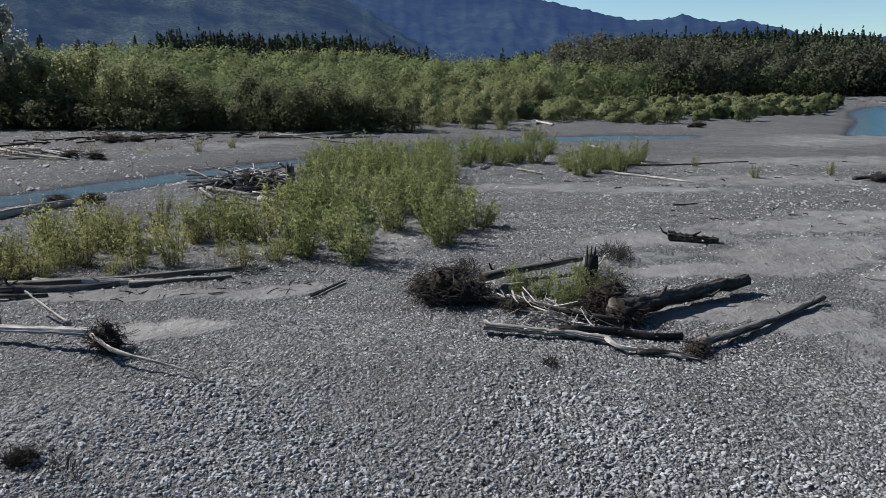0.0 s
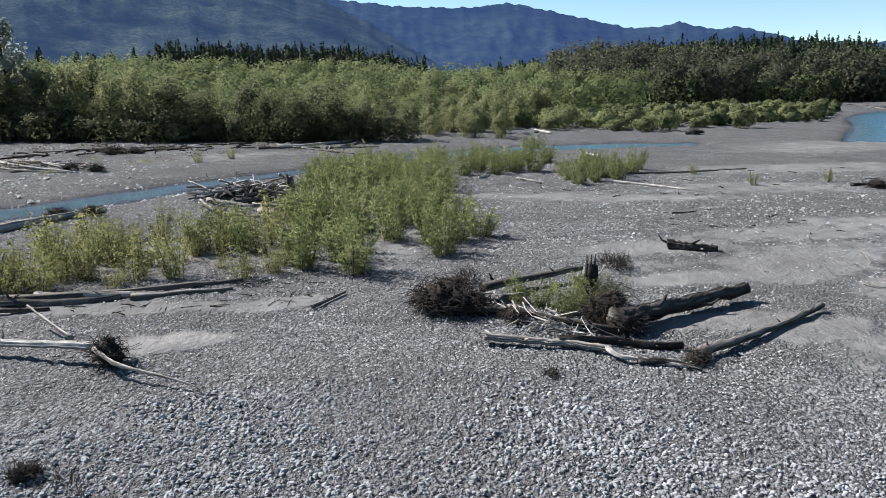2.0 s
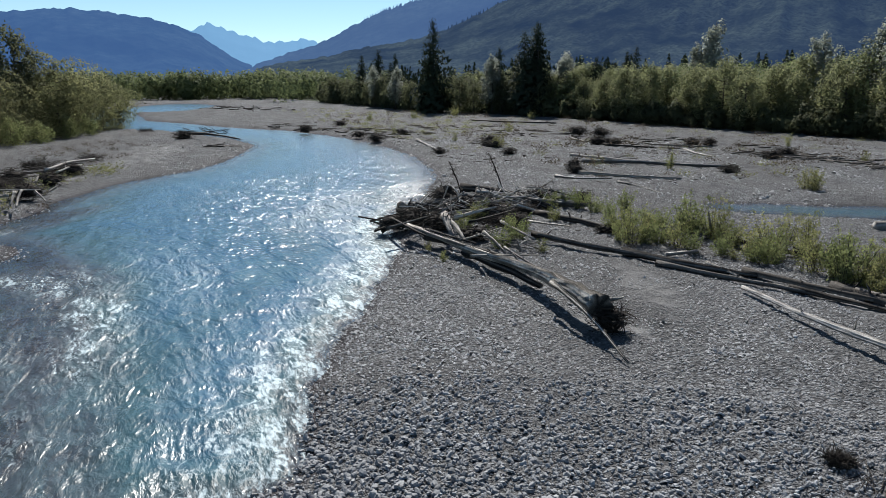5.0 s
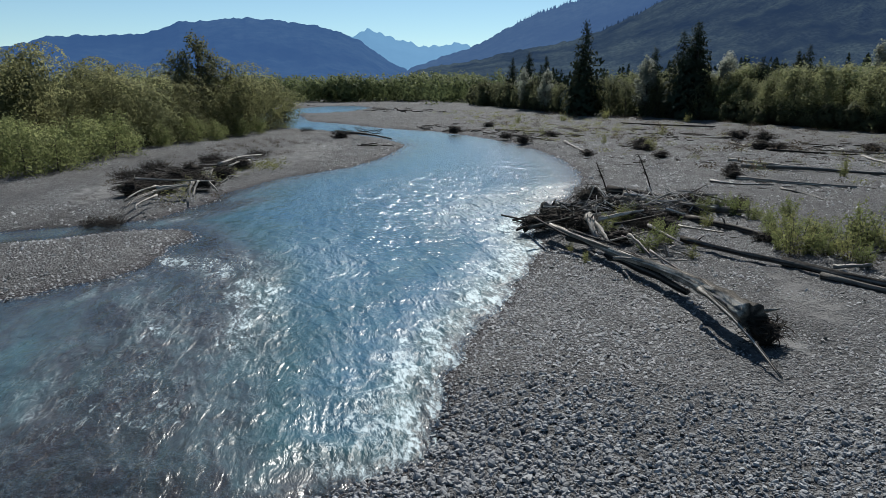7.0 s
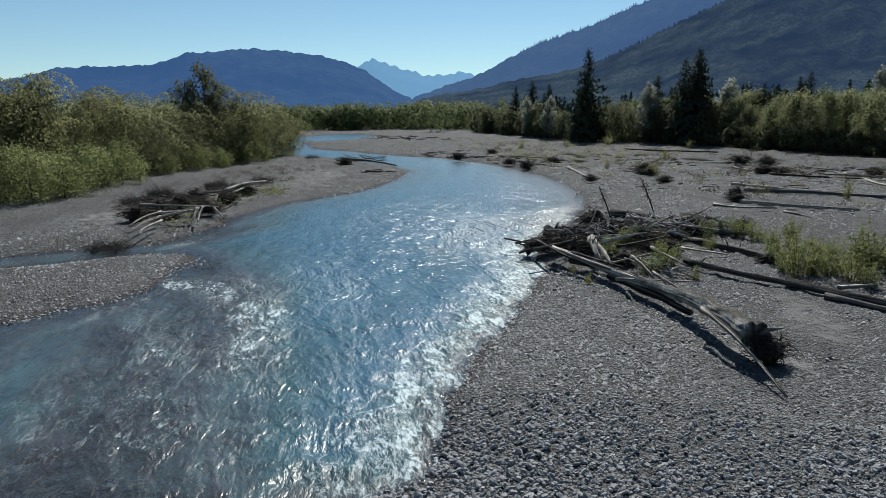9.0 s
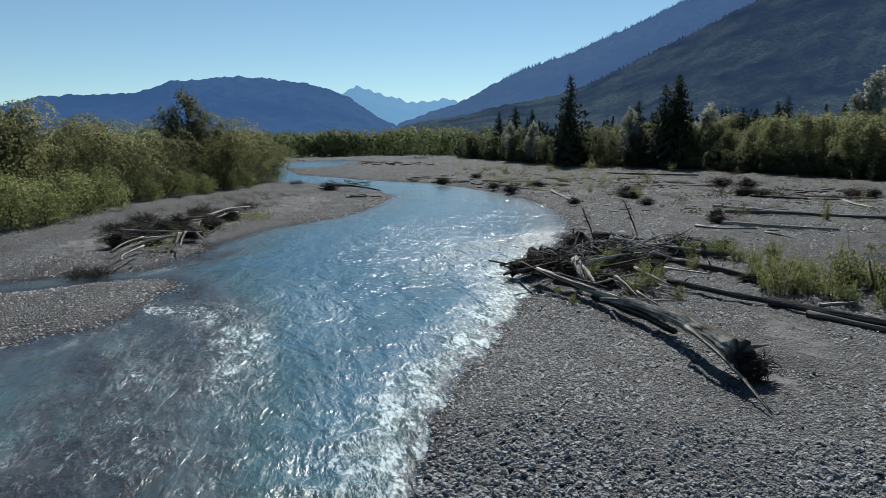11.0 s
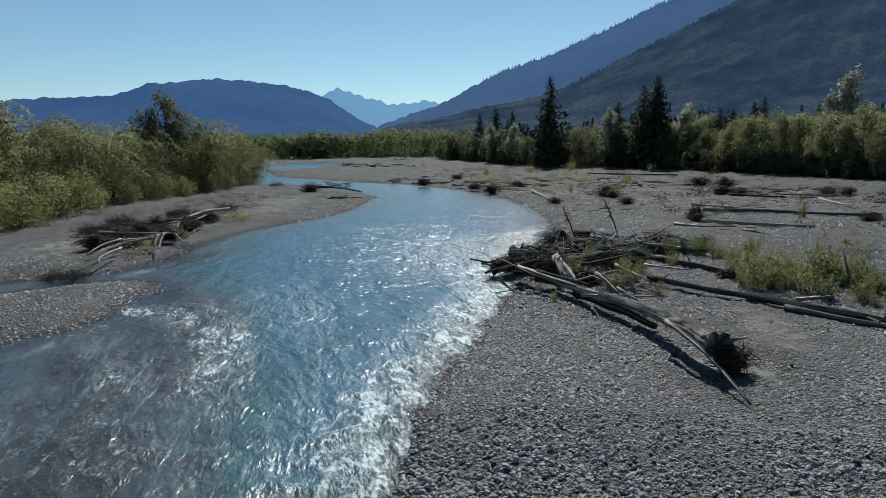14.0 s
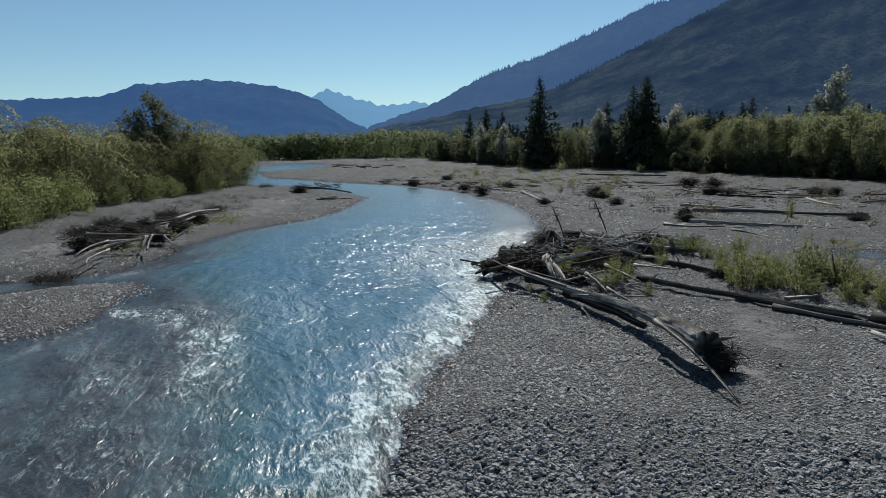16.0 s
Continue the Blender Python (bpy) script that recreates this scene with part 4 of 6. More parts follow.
# low green growth behind the jam
LOWGREEN = [(x, y, 0.55) for x, y in [(-34.4, 21.9), (-35.3, 23.6), (-34.3, 24.0), (-32.9, 24.1), (-31.1, 23.8), (-32.7, 26.2), (-28.8, 23.4), (-27.3, 23.1), (-27.8, 24.5), (-33.3, 16.9), (-28.5, 16.4), (-27.1, 14.8), (-31.4, 15.0)]]
LOWGREEN += [(x, y, 0.55) for x, y in [(-25.9, 23.7), (-26.2, 24.9), (-25.4, 25.1), (-24.1, 24.8), (-23.5, 24.9), (-26.1, 20.6), (-24.8, 21.0), (-24.9, 21.9), (-22.7, 21.8), (-21.7, 22.6), (-20.3, 22.9), (-19.9, 23.4), (-18.0, 24.8), (-16.2, 23.9)]]
rng = np.random.RandomState(5)
plant(THICK, [(x, y, 1.0) for x, y in fill(W1, 84, 1.25, rng)], rng, 0.75, 1.15, "willow thicket on the bar")
plant(THICK, [(x, y, 0.95) for x, y in fill(W2, 22, 1.4, rng) + fill(W3, 16, 1.5, rng)], rng, 0.7, 1.1, "willow thicket on the bar")
plant(THIN, [(x, y, 1.0) for x, y in fill(W4, 38, 1.1, rng) + fill(W5, 36, 0.9, rng)], rng, 0.35, 1.15, "willow shoots on the sand")
plant(THICK, [(-10.2, 31.5, 0.95), (-11.4, 30.2, 0.9), (-9.0, 29.6, 0.85), (-16.6, 23.4, 0.9), (-17.4, 24.3, 0.8), (-21.0, 24.5, 0.7), (-25.8, 24.6, 1.15), (-27.0, 23.2, 0.7), (-28.2, 21.6, 0.6),
              (3.0, 22.2, 0.5), (3.9, 21.9, 0.55), (4.5, 22.6, 0.6), (2.2, 22.7, 0.5), (5.0, 22.0, 0.55), (3.6, 21.3, 0.45), (4.6, 21.4, 0.45), (9.3, 86, 1.2), (10.5, 87, 1.0)] + LOWGREEN, rng, 0.85, 1.15, "willow thicket on the bar")
plant(THIN, [(-34.3, 43.2, 0.85), (-34.0, 43.8, 0.8), (-33.6, 43.0, 0.8), (-30.5, 17.0, 0.5), (-33.2, 16.3, 0.6), (-36, 20, 0.6), (-31.5, 20.3, 0.6), (20, 58, 0.6), (22, 51, 0.6), (28.5, 53, 0.7), (-24, 66, 0.7), (-22, 70, 0.8),
             (-60, 72, 0.9), (-44, 63, 0.7), (-77, 42, 0.8), (-74, 40, 0.9), (-28.6, 11.8, 0.3), (-29.2, 12.0, 0.25), (-26.0, 11.4, 0.28), (-26.5, 11.6, 0.25), (-25.8, 16.1, 0.35), (-48.2, 43.4, 0.8), (-103.9, 38.3, 0.9), (-100.2, 56.5, 0.9), (-86.8, 40.5, 0.7), (-147.9, 48.6, 1.0), (-150, 60, 1.1), (-134.8, 82.0, 1.2), (-158, 74, 1.3), (-160, 75, 1.2)], rng, 0.9, 1.1, "willow shoots on the sand")
far_wood("willow_scrub", [(x, y, rng.uniform(1.0, 3.8), rng.uniform(2.2, 5.0)) for x, y in fill(SCRUBLAND, 110, 2.6, rng)], FARSCRUB, rng, False, "pale green willow scrub on the far gravel")
unplaced(THICK + THIN + SCRUB)


def clumps(name, spots, size, material, label):
    """Low dark scrub and litter on the far flats, too small to pick apart."""
    rng = np.random.RandomState(321)
    pieces = []
    for (x, y), z in zip(spots, on_ground_many(spots)):
        r, n = size * rng.uniform(0.35, 1.35), 75
        d = rng.normal(size=(n, 3))
        d *= (r * rng.uniform(0.3, 1, n) / np.linalg.norm(d, axis=1))[:, None]
        d[:, 2] = np.abs(d[:, 2]) * 0.7
        pieces.append(leaf_quads(d * [1.3, 1.1, 0.95] + (x, y, z), 0.2 * r, rng, 0.3, 0.5))
    return tagged(new(name, mesh_from(name, *joined(pieces), material, False)), label, "scrub", kind="stuff")


LITTER = leaf_material("dry_litter", (0.02, 0.017, 0.013), (0.055, 0.046, 0.036), (0.12, 0.1, 0.075), 0.3)
FLATS = [(-190, 50), (-130, 36), (-80, 34), (-45, 34), (-26, 66), (-12, 84), (-40, 89), (-140, 89), (-195, 74)]
clumps("dry_scrub", fill(FLATS, 240, 1.0, rng), 0.7, LITTER, "brown dead scrub and litter on the far flats")
clumps("dry_scrub", fill(FLATS, 110, 2.0, rng), 1.5, LITTER, "brown dead scrub and litter on the far flats")
clumps("low_scrub", fill(FLATS, 130, 1.6, rng) + fill([(-190, 50), (-130, 36), (-95, 36), (-100, 70), (-190, 70)], 40, 3, rng), 0.9, OLIVE, "low green scrub on the far flats")
clumps("low_scrub", fill([(-230, 45), (-130, 36), (-85, 36), (-92, 55), (-150, 68), (-230, 64)], 150, 1.6, rng), 0.9, YELLOW, "yellowish grass and low willow on the far flats")
clumps("dry_scrub", fill(W4, 60, 0.6, rng) + fill(W5, 60, 0.6, rng) + fill(W1, 40, 1.0, rng), 0.45, LITTER, "brown litter among the willow shoots")
clumps("dry_scrub", fill([(-44, -5), (-60, -5), (-80, 1), (-100, 8), (-112, -2), (-90, -12), (-66, -17), (-50, -14)], 70, 1.2, rng), 0.7, LITTER, "brown dead scrub on the sandy bank")
clumps("low_scrub", fill([(-47, -7), (-56, -6.5), (-66, -1.5), (-72, 0), (-70, -5), (-60, -10), (-50, -11)], 26, 1.1, rng), 1.15, OLIVE, "olive brush growing through the debris on the bank")


# ---- driftwood ----
WOODS = {"D": (DRIFT, "pale bleached"), "K": (DARKWOOD, "dark weathered"), "S": (SPLIT, "split bark-streaked"), "B": (BARK, "grey bark-covered")}
count = [0]


def curve_through(points, steps):
    """Points along a smooth line through the given ones."""
    p = np.asarray(points, float)
    if len(p) < 3:
        s = np.linspace(0, 1, steps)[:, None]
        return p[0] * (1 - s) + p[-1] * s
    q = np.concatenate([[2 * p[0] - p[1]], p, [2 * p[-1] - p[-2]]])
    out = []
    per = max(2, steps // (len(p) - 1))
    for i in range(1, len(q) - 2):
        for s in np.linspace(0, 1, per, endpoint=False):
            a, b, c, d = q[i - 1:i + 3]
            out.append(0.5 * (2 * b + (c - a) * s + (2 * a - 5 * b + 4 * c - d) * s * s + (3 * b - a - 3 * c + d) * s ** 3))
    return np.array(out + [p[-1]])


def bar(points, r0, r1, rng, sides=12, steps=9):
    """A worn log, bent and ridged, with the places where branches broke off."""
    line = curve_through(points, steps)
    line = line + rng.normal(size=line.shape) * 0.12 * min(r0, r1)
    s = np.linspace(0, 1, len(line))
    radii = (r0 + (r1 - r0) * s) * (1 + 0.08 * rng.normal(size=len(line))) * (1 + 0.35 * np.exp(-s * 14))
    stubs = []
    for i in range(rng.randint(2, 6)):
        k = rng.randint(1, len(line) - 1)
        d = rng.normal(size=3)
        d[2] = abs(d[2])
        d /= np.linalg.norm(d)
        n = radii[k] * rng.uniform(1.6, 4.0)
        stubs.append(tube(np.stack([line[k], line[k] + d * n * 0.6 + rng.normal(size=3) * 0.1 * n, line[k] + d * n]), [radii[k] * 0.35, radii[k] * 0.25, radii[k] * 0.1], 5))
    return tube(line, radii, sides, rng, 0.15), stubs


def roots(centre, radius, squash, rng, number=60):
    """Twisted roots: wandering strands that tangle round a clod and hang out of it."""
    pieces = []
    flat = np.array([1, 1, squash])
    for i in range(number):
        p = rng.normal(size=3)
        p = p / np.linalg.norm(p) * radius * rng.uniform(0.35, 0.75)
        d = rng.normal(size=3) + 0.9 * p / (np.linalg.norm(p) + 1e-6)
        d /= np.linalg.norm(d)
        line, step = [p * flat], radius * rng.uniform(0.1, 0.2)
        for j in range(4):
            d = d + rng.normal(size=3) * 0.55 + [0, 0, -0.12]
            d /= np.linalg.norm(d)
            p = p + d * step
            line.append(p * flat)
        r = radius * rng.uniform(0.012, 0.05)
        pieces.append(tube(np.array(line) + centre, r * np.array([1, 0.9, 0.7, 0.5, 0.2]), 3, capped=False))
    return joined(pieces)


def clod(centre, radius, squash, rng):
    """An uneven lump of earth and stones."""
    n, m = 9, 12
    th, ph = np.meshgrid(np.linspace(0.05, math.pi - 0.05, n), np.arange(m) * 2 * math.pi / m, indexing="ij")
    r = radius * (0.8 + 0.28 * rng.normal(size=(n, m)).clip(-1.5, 1.5))
    v = np.stack([r * np.sin(th) * np.cos(ph), r * np.sin(th) * np.sin(ph), r * np.cos(th) * squash], -1).reshape(-1, 3) + centre
    f = grid_faces(n, m, True)
    return v, np.concatenate([f[:, [0, 1, 2]], f[:, [0, 2, 3]]])


def wooden(name, shape, material, rng, sides=12):
    """A wooden mesh with weathered lines that run along it."""
    v, f = shape
    lines = rng.uniform(0, 1, sides)
    return mesh_from(name, v, f, material, streak=lines[np.arange(len(v)) % sides] + 0.12 * rng.normal(size=len(v)))


def at_origin(points, z=True):
    base = np.array(points[0], float)
    return base, [np.array(p, float) - base for p in points]


def log(points, r0, r1, wood, label=""):
    count[0] += 1
    rng = np.random.RandomState(1000 + count[0])
    base, local = at_origin(points)
    material, look_of = WOODS[wood]
    stem, stubs = bar(local, r0, r1, rng)
    ob = new("driftwood_log", wooden("driftwood_log", stem, material, rng))
    ob.location = base
    for stub in stubs:
        part("branch_stub", wooden("branch_stub", stub, material, rng, 5), ob)
    return tagged(ob, label or look_of + " driftwood log stranded on the gravel", "log", "stranded driftwood logs")


def fallen_tree(points, r0, r1, wood, root, branches, label):
    count[0] += 1
    rng = np.random.RandomState(1000 + count[0])
    base, local = at_origin(points)
    material, look_of = WOODS[wood]
    ob = thing("fallen_tree", base, label, "fallen tree", "fallen trees")
    stem, stubs = bar(local, r0, r1, rng, 20, 20)
    part("trunk", wooden("fallen_trunk", stem, material, rng, 20), ob)
    for stub in stubs:
        part("branch_stub", wooden("branch_stub", stub, material, rng, 5), ob)
    for line, b0, b1 in branches:
        part("branch", wooden("fallen_branch", bar([np.array(p) - base for p in line], b0, b1, rng, 7, 12)[0], material, rng, 7), ob)
    if root:
        part("root_wad", mesh_from("root_wad", *roots(np.zeros(3), root, 0.8, rng, 40), ROOTS), ob, "dark root stubs")
    return ob


def root_mass(centre, radius, squash, label=""):
    count[0] += 1
    rng = np.random.RandomState(1000 + count[0])
    ob = thing("root_wad", centre, label or "dark tangled root wad stranded on the gravel", "root wad", "stranded root wads")
    part("root_tangle", mesh_from("roots", *roots(np.zeros(3), radius, squash, rng, 80), ROOTS), ob, "twisted brown roots")
    twigs = []
    for i in range(int(200 + 120 * radius)):
        p, d = rng.normal(size=3), rng.normal(size=3)
        p *= radius * rng.uniform(0.2, 1.0) / np.linalg.norm(p)
        d *= (radius * rng.uniform(0.12, 0.42) / np.linalg.norm(d)) * np.array([1, 1, 0.6])
        twigs.append(tube(np.stack([(p - d) * [1.15, 1.15, squash], (p + d) * [1.15, 1.15, squash]]), [0.005 + 0.006 * radius, 0.003 + 0.002 * radius], 3, capped=False))
    part("twig_tangle", mesh_from("twig_tangle", *joined(twigs), ROOTS), ob, "thin broken twigs")
    part("soil_clod", mesh_from("soil_clod", *clod(np.zeros(3), radius * 0.62, squash, rng), EARTH), ob, "dark packed earth")
    return ob


def stick_mesh(length, radius, rng, wood):
    bend = rng.normal(size=3) * 0.03 * length
    line = np.array([(-length / 2, 0, 0), bend * [0.2, 1, 0.6], (length / 2, 0, 0)])
    pieces = [tube(curve_through(line, 6), np.linspace(radius * 1.2, radius * 0.6, 7), 6, rng, 0.06)]
    for i in range(2):
        s = rng.uniform(-0.35, 0.4) * length
        d = np.array([rng.uniform(0.2, 0.7), rng.uniform(-1, 1), rng.uniform(0, 0.8)]) * length * rng.uniform(0.06, 0.16)
        pieces.append(tube([(s, 0, 0), (s + d[0], d[1], d[2])], [radius * 0.6, radius * 0.2], 4, capped=False))
    return wooden("driftwood_stick", joined(pieces), WOODS[wood][0], rng, 6)


def sticks(a, b, number, length, radius, wood, height, turn, label):
    """Loose poles strewn between two corners of a patch."""
    count[0] += 1
    rng = np.random.RandomState(1000 + count[0])
    kinds = [stick_mesh(length, radius, rng, wood) for i in range(4)]
    xs, ys = rng.uniform(0, 1, number), rng.uniform(0, 1, number)
    dx, dy = b[0] - a[0], b[1] - a[1]
    far = math.hypot(dx, dy)
    wide = min(far * 0.22, 6 + far * 0.05)
    px = a[0] + dx * xs - dy / far * wide * (ys - 0.5)
    py = a[1] + dy * xs + dx / far * wide * (ys - 0.5)
    zs = on_ground_many(np.stack([px, py], -1))
    lay = math.degrees(math.atan2(dy, dx))
    for i in range(number):
        yaw = rng.uniform(0, 180) if turn is None else lay + turn + rng.normal() * 22
        tilt = rng.normal() * (4 + 25 * min(1.0, height / length))
        up = height * rng.uniform(0.15, 1.0) + abs(math.sin(radians(tilt))) * length * 0.2
        ob = new("driftwood_stick", kinds[rng.randint(4)])
        s = rng.uniform(0.55, 1.25)
        ob.matrix_basis = Matrix.LocRotScale((px[i], py[i], max(zs[i], LEVEL) + max(up, radius)), Euler((rng.uniform(0, 6.28), radians(tilt), radians(yaw)), "XYZ"), (s, rng.uniform(0.7, 1.3), rng.uniform(0.7, 1.3)))
        tagged(ob, label, "driftwood", "strewn driftwood")


def far_sticks(patches):
    """Distant driftwood too small to pick apart, as one body."""
    pieces = []
    rng = np.random.RandomState(500)
    for a, b, number, length, radius in patches:
        dx, dy = b[0] - a[0], b[1] - a[1]
        far = math.hypot(dx, dy)
        wide = min(far * 0.3, 9 + far * 0.06)
        spots = []
        for i in range(number):
            s, w, yaw, n = rng.uniform(0, 1), rng.uniform(-0.5, 0.5), math.atan2(dy, dx) + rng.normal() * 1.4, length * rng.uniform(0.15, 0.85)
            x, y = a[0] + dx * s - dy / far * wide * w, a[1] + dy * s + dx / far * wide * w
            spots.append((x, y, yaw, n))
        zs, ds = ground_height(np.array([q[0] for q in spots]), np.array([q[1] for q in spots]))
        for (x, y, yaw, n), z, d in zip(spots, zs, ds):
            if d > -0.5:
                continue
            step = np.array([math.cos(yaw) * n / 2, math.sin(yaw) * n / 2, 0])
            thick = radius * rng.uniform(0.45, 1.0)
            c = np.array([x, y, z + thick * 0.8])
            pieces.append(tube(np.stack([c - step, c + [*(rng.normal(size=2) * 0.05 * n), thick * rng.uniform(0, 1)], c + step]), [thick, thick * 0.9, thick * 0.5], 5))
            if rng.rand() < 0.5:
                pieces.append(roots(c - step + [0, 0, radius], radius * rng.uniform(3, 7), 0.65, rng, 8))
    return joined(pieces)


def brush(centre, size, height, number, label):
    count[0] += 1
    rng = np.random.RandomState(1000 + count[0])
    pieces = []
    for i in range(int(number * 1.6)):
        a, r = rng.uniform(0, 6.283), size * 0.5 * math.sqrt(rng.uniform())
        foot = np.array([math.cos(a) * r, math.sin(a) * r, height * rng.uniform(0, 0.35)])
        b, n = rng.uniform(0, 6.283), size * rng.uniform(0.12, 0.4)
        tip = foot + [math.cos(b) * n, math.sin(b) * n, height * rng.uniform(0.05, 0.8) * (1.1 - r / size)]
        pieces.append(tube(np.stack([foot, (foot + tip) / 2 + rng.normal(size=3) * 0.06 * size, tip]), [0.006 + 0.004 * size, 0.006 + 0.002 * size, 0.003], 3, capped=False))
    ob = new("dry_brush", mesh_from("dry_brush", *joined(pieces), ROOTS))
    ob.location = (centre[0], centre[1], on_ground(*centre[:2]))
    return tagged(ob, label, "brush", "dry brush")


def snag(foot, height, radius):
    count[0] += 1
    rng = np.random.RandomState(1000 + count[0])
    ob = thing("tree_stump", foot, "upright broken tree stump with splintered top", "stump", "upright stumps")
    line = np.array([(0, 0, -0.1), (0.03, 0.02, height * 0.5), (0.05, -0.04, height * 0.8)])
    pieces = [tube(curve_through(line, 6), np.linspace(radius * 1.3, radius * 0.8, 7), 9, rng, 0.15)]
    for i in range(9):
        a = rng.uniform(0, 6.283)
        d = np.array([math.cos(a), math.sin(a), 0]) * radius * 0.6
        pieces.append(tube([d + [0, 0, height * 0.55], d * 1.2 + [0, 0, height * rng.uniform(0.8, 1.05)]], [radius * 0.35, 0.01], 4))
    part("trunk", wooden("stump_trunk", joined(pieces), DARKWOOD, rng, 9), ob)
    for i in range(2):
        a = rng.uniform(0, 6.283)
        d = np.array([math.cos(a), math.sin(a), 0])
        part("branch", wooden("stump_branch", bar([d * radius * 0.5 + [0, 0, height * 0.5], d * radius * 2.2 + [0, 0, height * 0.62], d * radius * 3.0 + [0, 0, height * 0.75]], 0.05, 0.02, rng, 6, 6)[0], DRIFT, rng, 6), ob, "pale twisted branch")
    return ob


def dead_sapling(foot, height):
    count[0] += 1
    rng = np.random.RandomState(1000 + count[0])
    ob = thing("dead_sapling", foot, "bare dead sapling standing in the log jam", "dead tree")
    top = np.array([-0.12 * height, -0.38 * height, height])
    part("trunk", mesh_from("sapling_trunk", *tube(curve_through([(0, 0, -0.2), top * 0.5 + [0.1, 0, 0], top], 8), np.linspace(0.06, 0.02, 9), 6), DARKWOOD), ob)
    pieces = []
    for i in range(26):
        s = rng.uniform(0.55, 1.0)
        p = top * s
        d = rng.normal(size=3) * [1, 1, 0.5]
        d *= rng.uniform(0.1, 0.45) / np.linalg.norm(d)
        pieces.append(tube([p, p + d * 0.6 + [0, 0, 0.05], p + d + [0, 0, -0.15]], [0.025, 0.015, 0.005], 3, capped=False))
    part("twig_spray", mesh_from("sapling_twigs", *joined(pieces), ROOTS), ob, "drooping dead twigs")
    return ob


def earth_material():
    k = Mat("packed_earth")
    n = k.noise(14.0, 6.0, k.local())
    return k.done(k.ramp(n, [(0.3, (0.012, 0.01, 0.009)), (0.7, (0.04, 0.034, 0.029))]), 0.95, k.bump(n, 1.0, 0.06), 0.15)


EARTH = earth_material()


# the log jam on the bar
fallen_tree([(4.87, 19.44, 0.42), (6.18, 20.37, 0.40), (7.94, 21.51, 0.42), (9.87, 22.67, 0.45)], 0.28, 0.19, "K", 0.50, [], "thick dark fallen log with root stubs resting on sand")
fallen_tree([(0.95, 18.67, 0.22), (2.19, 18.38, 0.20), (3.25, 18.14, 0.20), (4.27, 17.69, 0.20)], 0.11, 0.09, "D", 0.00, [([(4.17, 17.72, 0.22), (4.42, 17.17, 0.20), (5.29, 17.11, 0.12), (6.22, 16.70, 0.08)], 0.08, 0.03)], "bleached forked driftwood log on cobbles")
log([(2.96, 18.27, 0.25), (4.56, 18.43, 0.20), (5.30, 18.27, 0.15), (6.36, 18.16, 0.15)], 0.13, 0.10, "K")
fallen_tree([(6.51, 17.46, 0.18), (7.81, 18.32, 0.20), (9.76, 19.86, 0.15), (12.05, 21.82, 0.14)], 0.12, 0.09, "K", 0.30, [], "long curved driftwood log with bark remnants on sand")
log([(4.84, 17.06, 0.12), (5.70, 17.00, 0.12), (6.32, 16.58, 0.10)], 0.09, 0.05, "K")
root_mass((6.44, 17.25, 0.15), 0.42, 0.60)
root_mass((-0.29, 21.52, 0.55), 1.05, 0.65, "large dark tangle of roots and flood debris")
root_mass((0.71, 21.58, 0.35), 0.75, 0.60)
root_mass((-0.84, 21.67, 0.35), 0.70, 0.60)
root_mass((0.17, 22.68, 0.50), 0.70, 0.70)
root_mass((4.44, 20.64, 0.30), 0.55, 0.70)
root_mass((1.91, 20.61, 0.20), 0.50, 0.50)
root_mass((4.92, 20.76, 0.45), 0.85, 0.90, "upended root plate with pale twisted roots")
root_mass((5.23, 19.59, 0.30), 0.60, 0.80)
snag((4.53, 22.16, 0.00), 1.75, 0.20)
log([(1.04, 22.91, 0.40), (2.83, 24.37, 0.35), (4.82, 25.22, 0.50)], 0.16, 0.10, "K")
log([(-0.56, 21.28, 0.15), (1.93, 20.89, 0.20), (4.88, 19.13, 0.20)], 0.14, 0.10, "K")
sticks((0.46, 22.70), (3.51, 19.66), 34, 1.90, 0.022, "D", 0.35, -25, "pale flood-washed stick in the log jam")
sticks((1.89, 20.39), (5.18, 18.98), 22, 1.60, 0.020, "D", 0.20, None, "pale flood-washed stick in the log jam")
sticks((-1.42, 23.67), (0.92, 22.08), 16, 1.20, 0.015, "K", 0.50, None, "dark twig in the flood debris")
brush((6.49, 27.00, 0.00), 1.30, 0.90, 130, "dry brown brush beside the log jam")
brush((0.61, 25.19, 0.00), 0.90, 0.90, 70, "dry brown brush beside the log jam")
fallen_tree([(9.71, 30.69, 0.18), (10.59, 30.31, 0.16), (11.67, 30.04, 0.12)], 0.19, 0.14, "K", 0.00, [], "short split weathered log half sunk in sand")
brush((2.50, 16.32, 0.00), 0.35, 0.30, 60, "small dry tuft of twigs on the cobbles")
# the uprooted sapling and the tuft of roots
fallen_tree([(-17.28, 18.97, 0.20), (-14.11, 18.01, 0.30), (-11.20, 17.37, 0.42), (-9.27, 17.06, 0.50)], 0.06, 0.12, "D", 0.00, [([(-9.33, 17.01, 0.45), (-8.47, 16.24, 0.35), (-7.45, 15.87, 0.25), (-6.36, 15.50, 0.15), (-5.65, 15.10, 0.04)], 0.07, 0.01), ([(-10.70, 18.41, 0.20), (-11.62, 19.06, 0.40), (-12.72, 19.81, 0.70)], 0.05, 0.04)], "thin bleached fallen tree with a dark root plate")
root_mass((-8.97, 17.02, 0.35), 0.62, 0.85, "dark root plate of a fallen tree")
brush((-7.99, 11.62, 0.00), 0.55, 0.34, 190, "dark tuft of washed-up roots on cobbles")
sticks((-8.11, 11.63), (-6.43, 11.18), 16, 1.00, 0.008, "K", 0.06, -40, "thin dark root strand on cobbles")
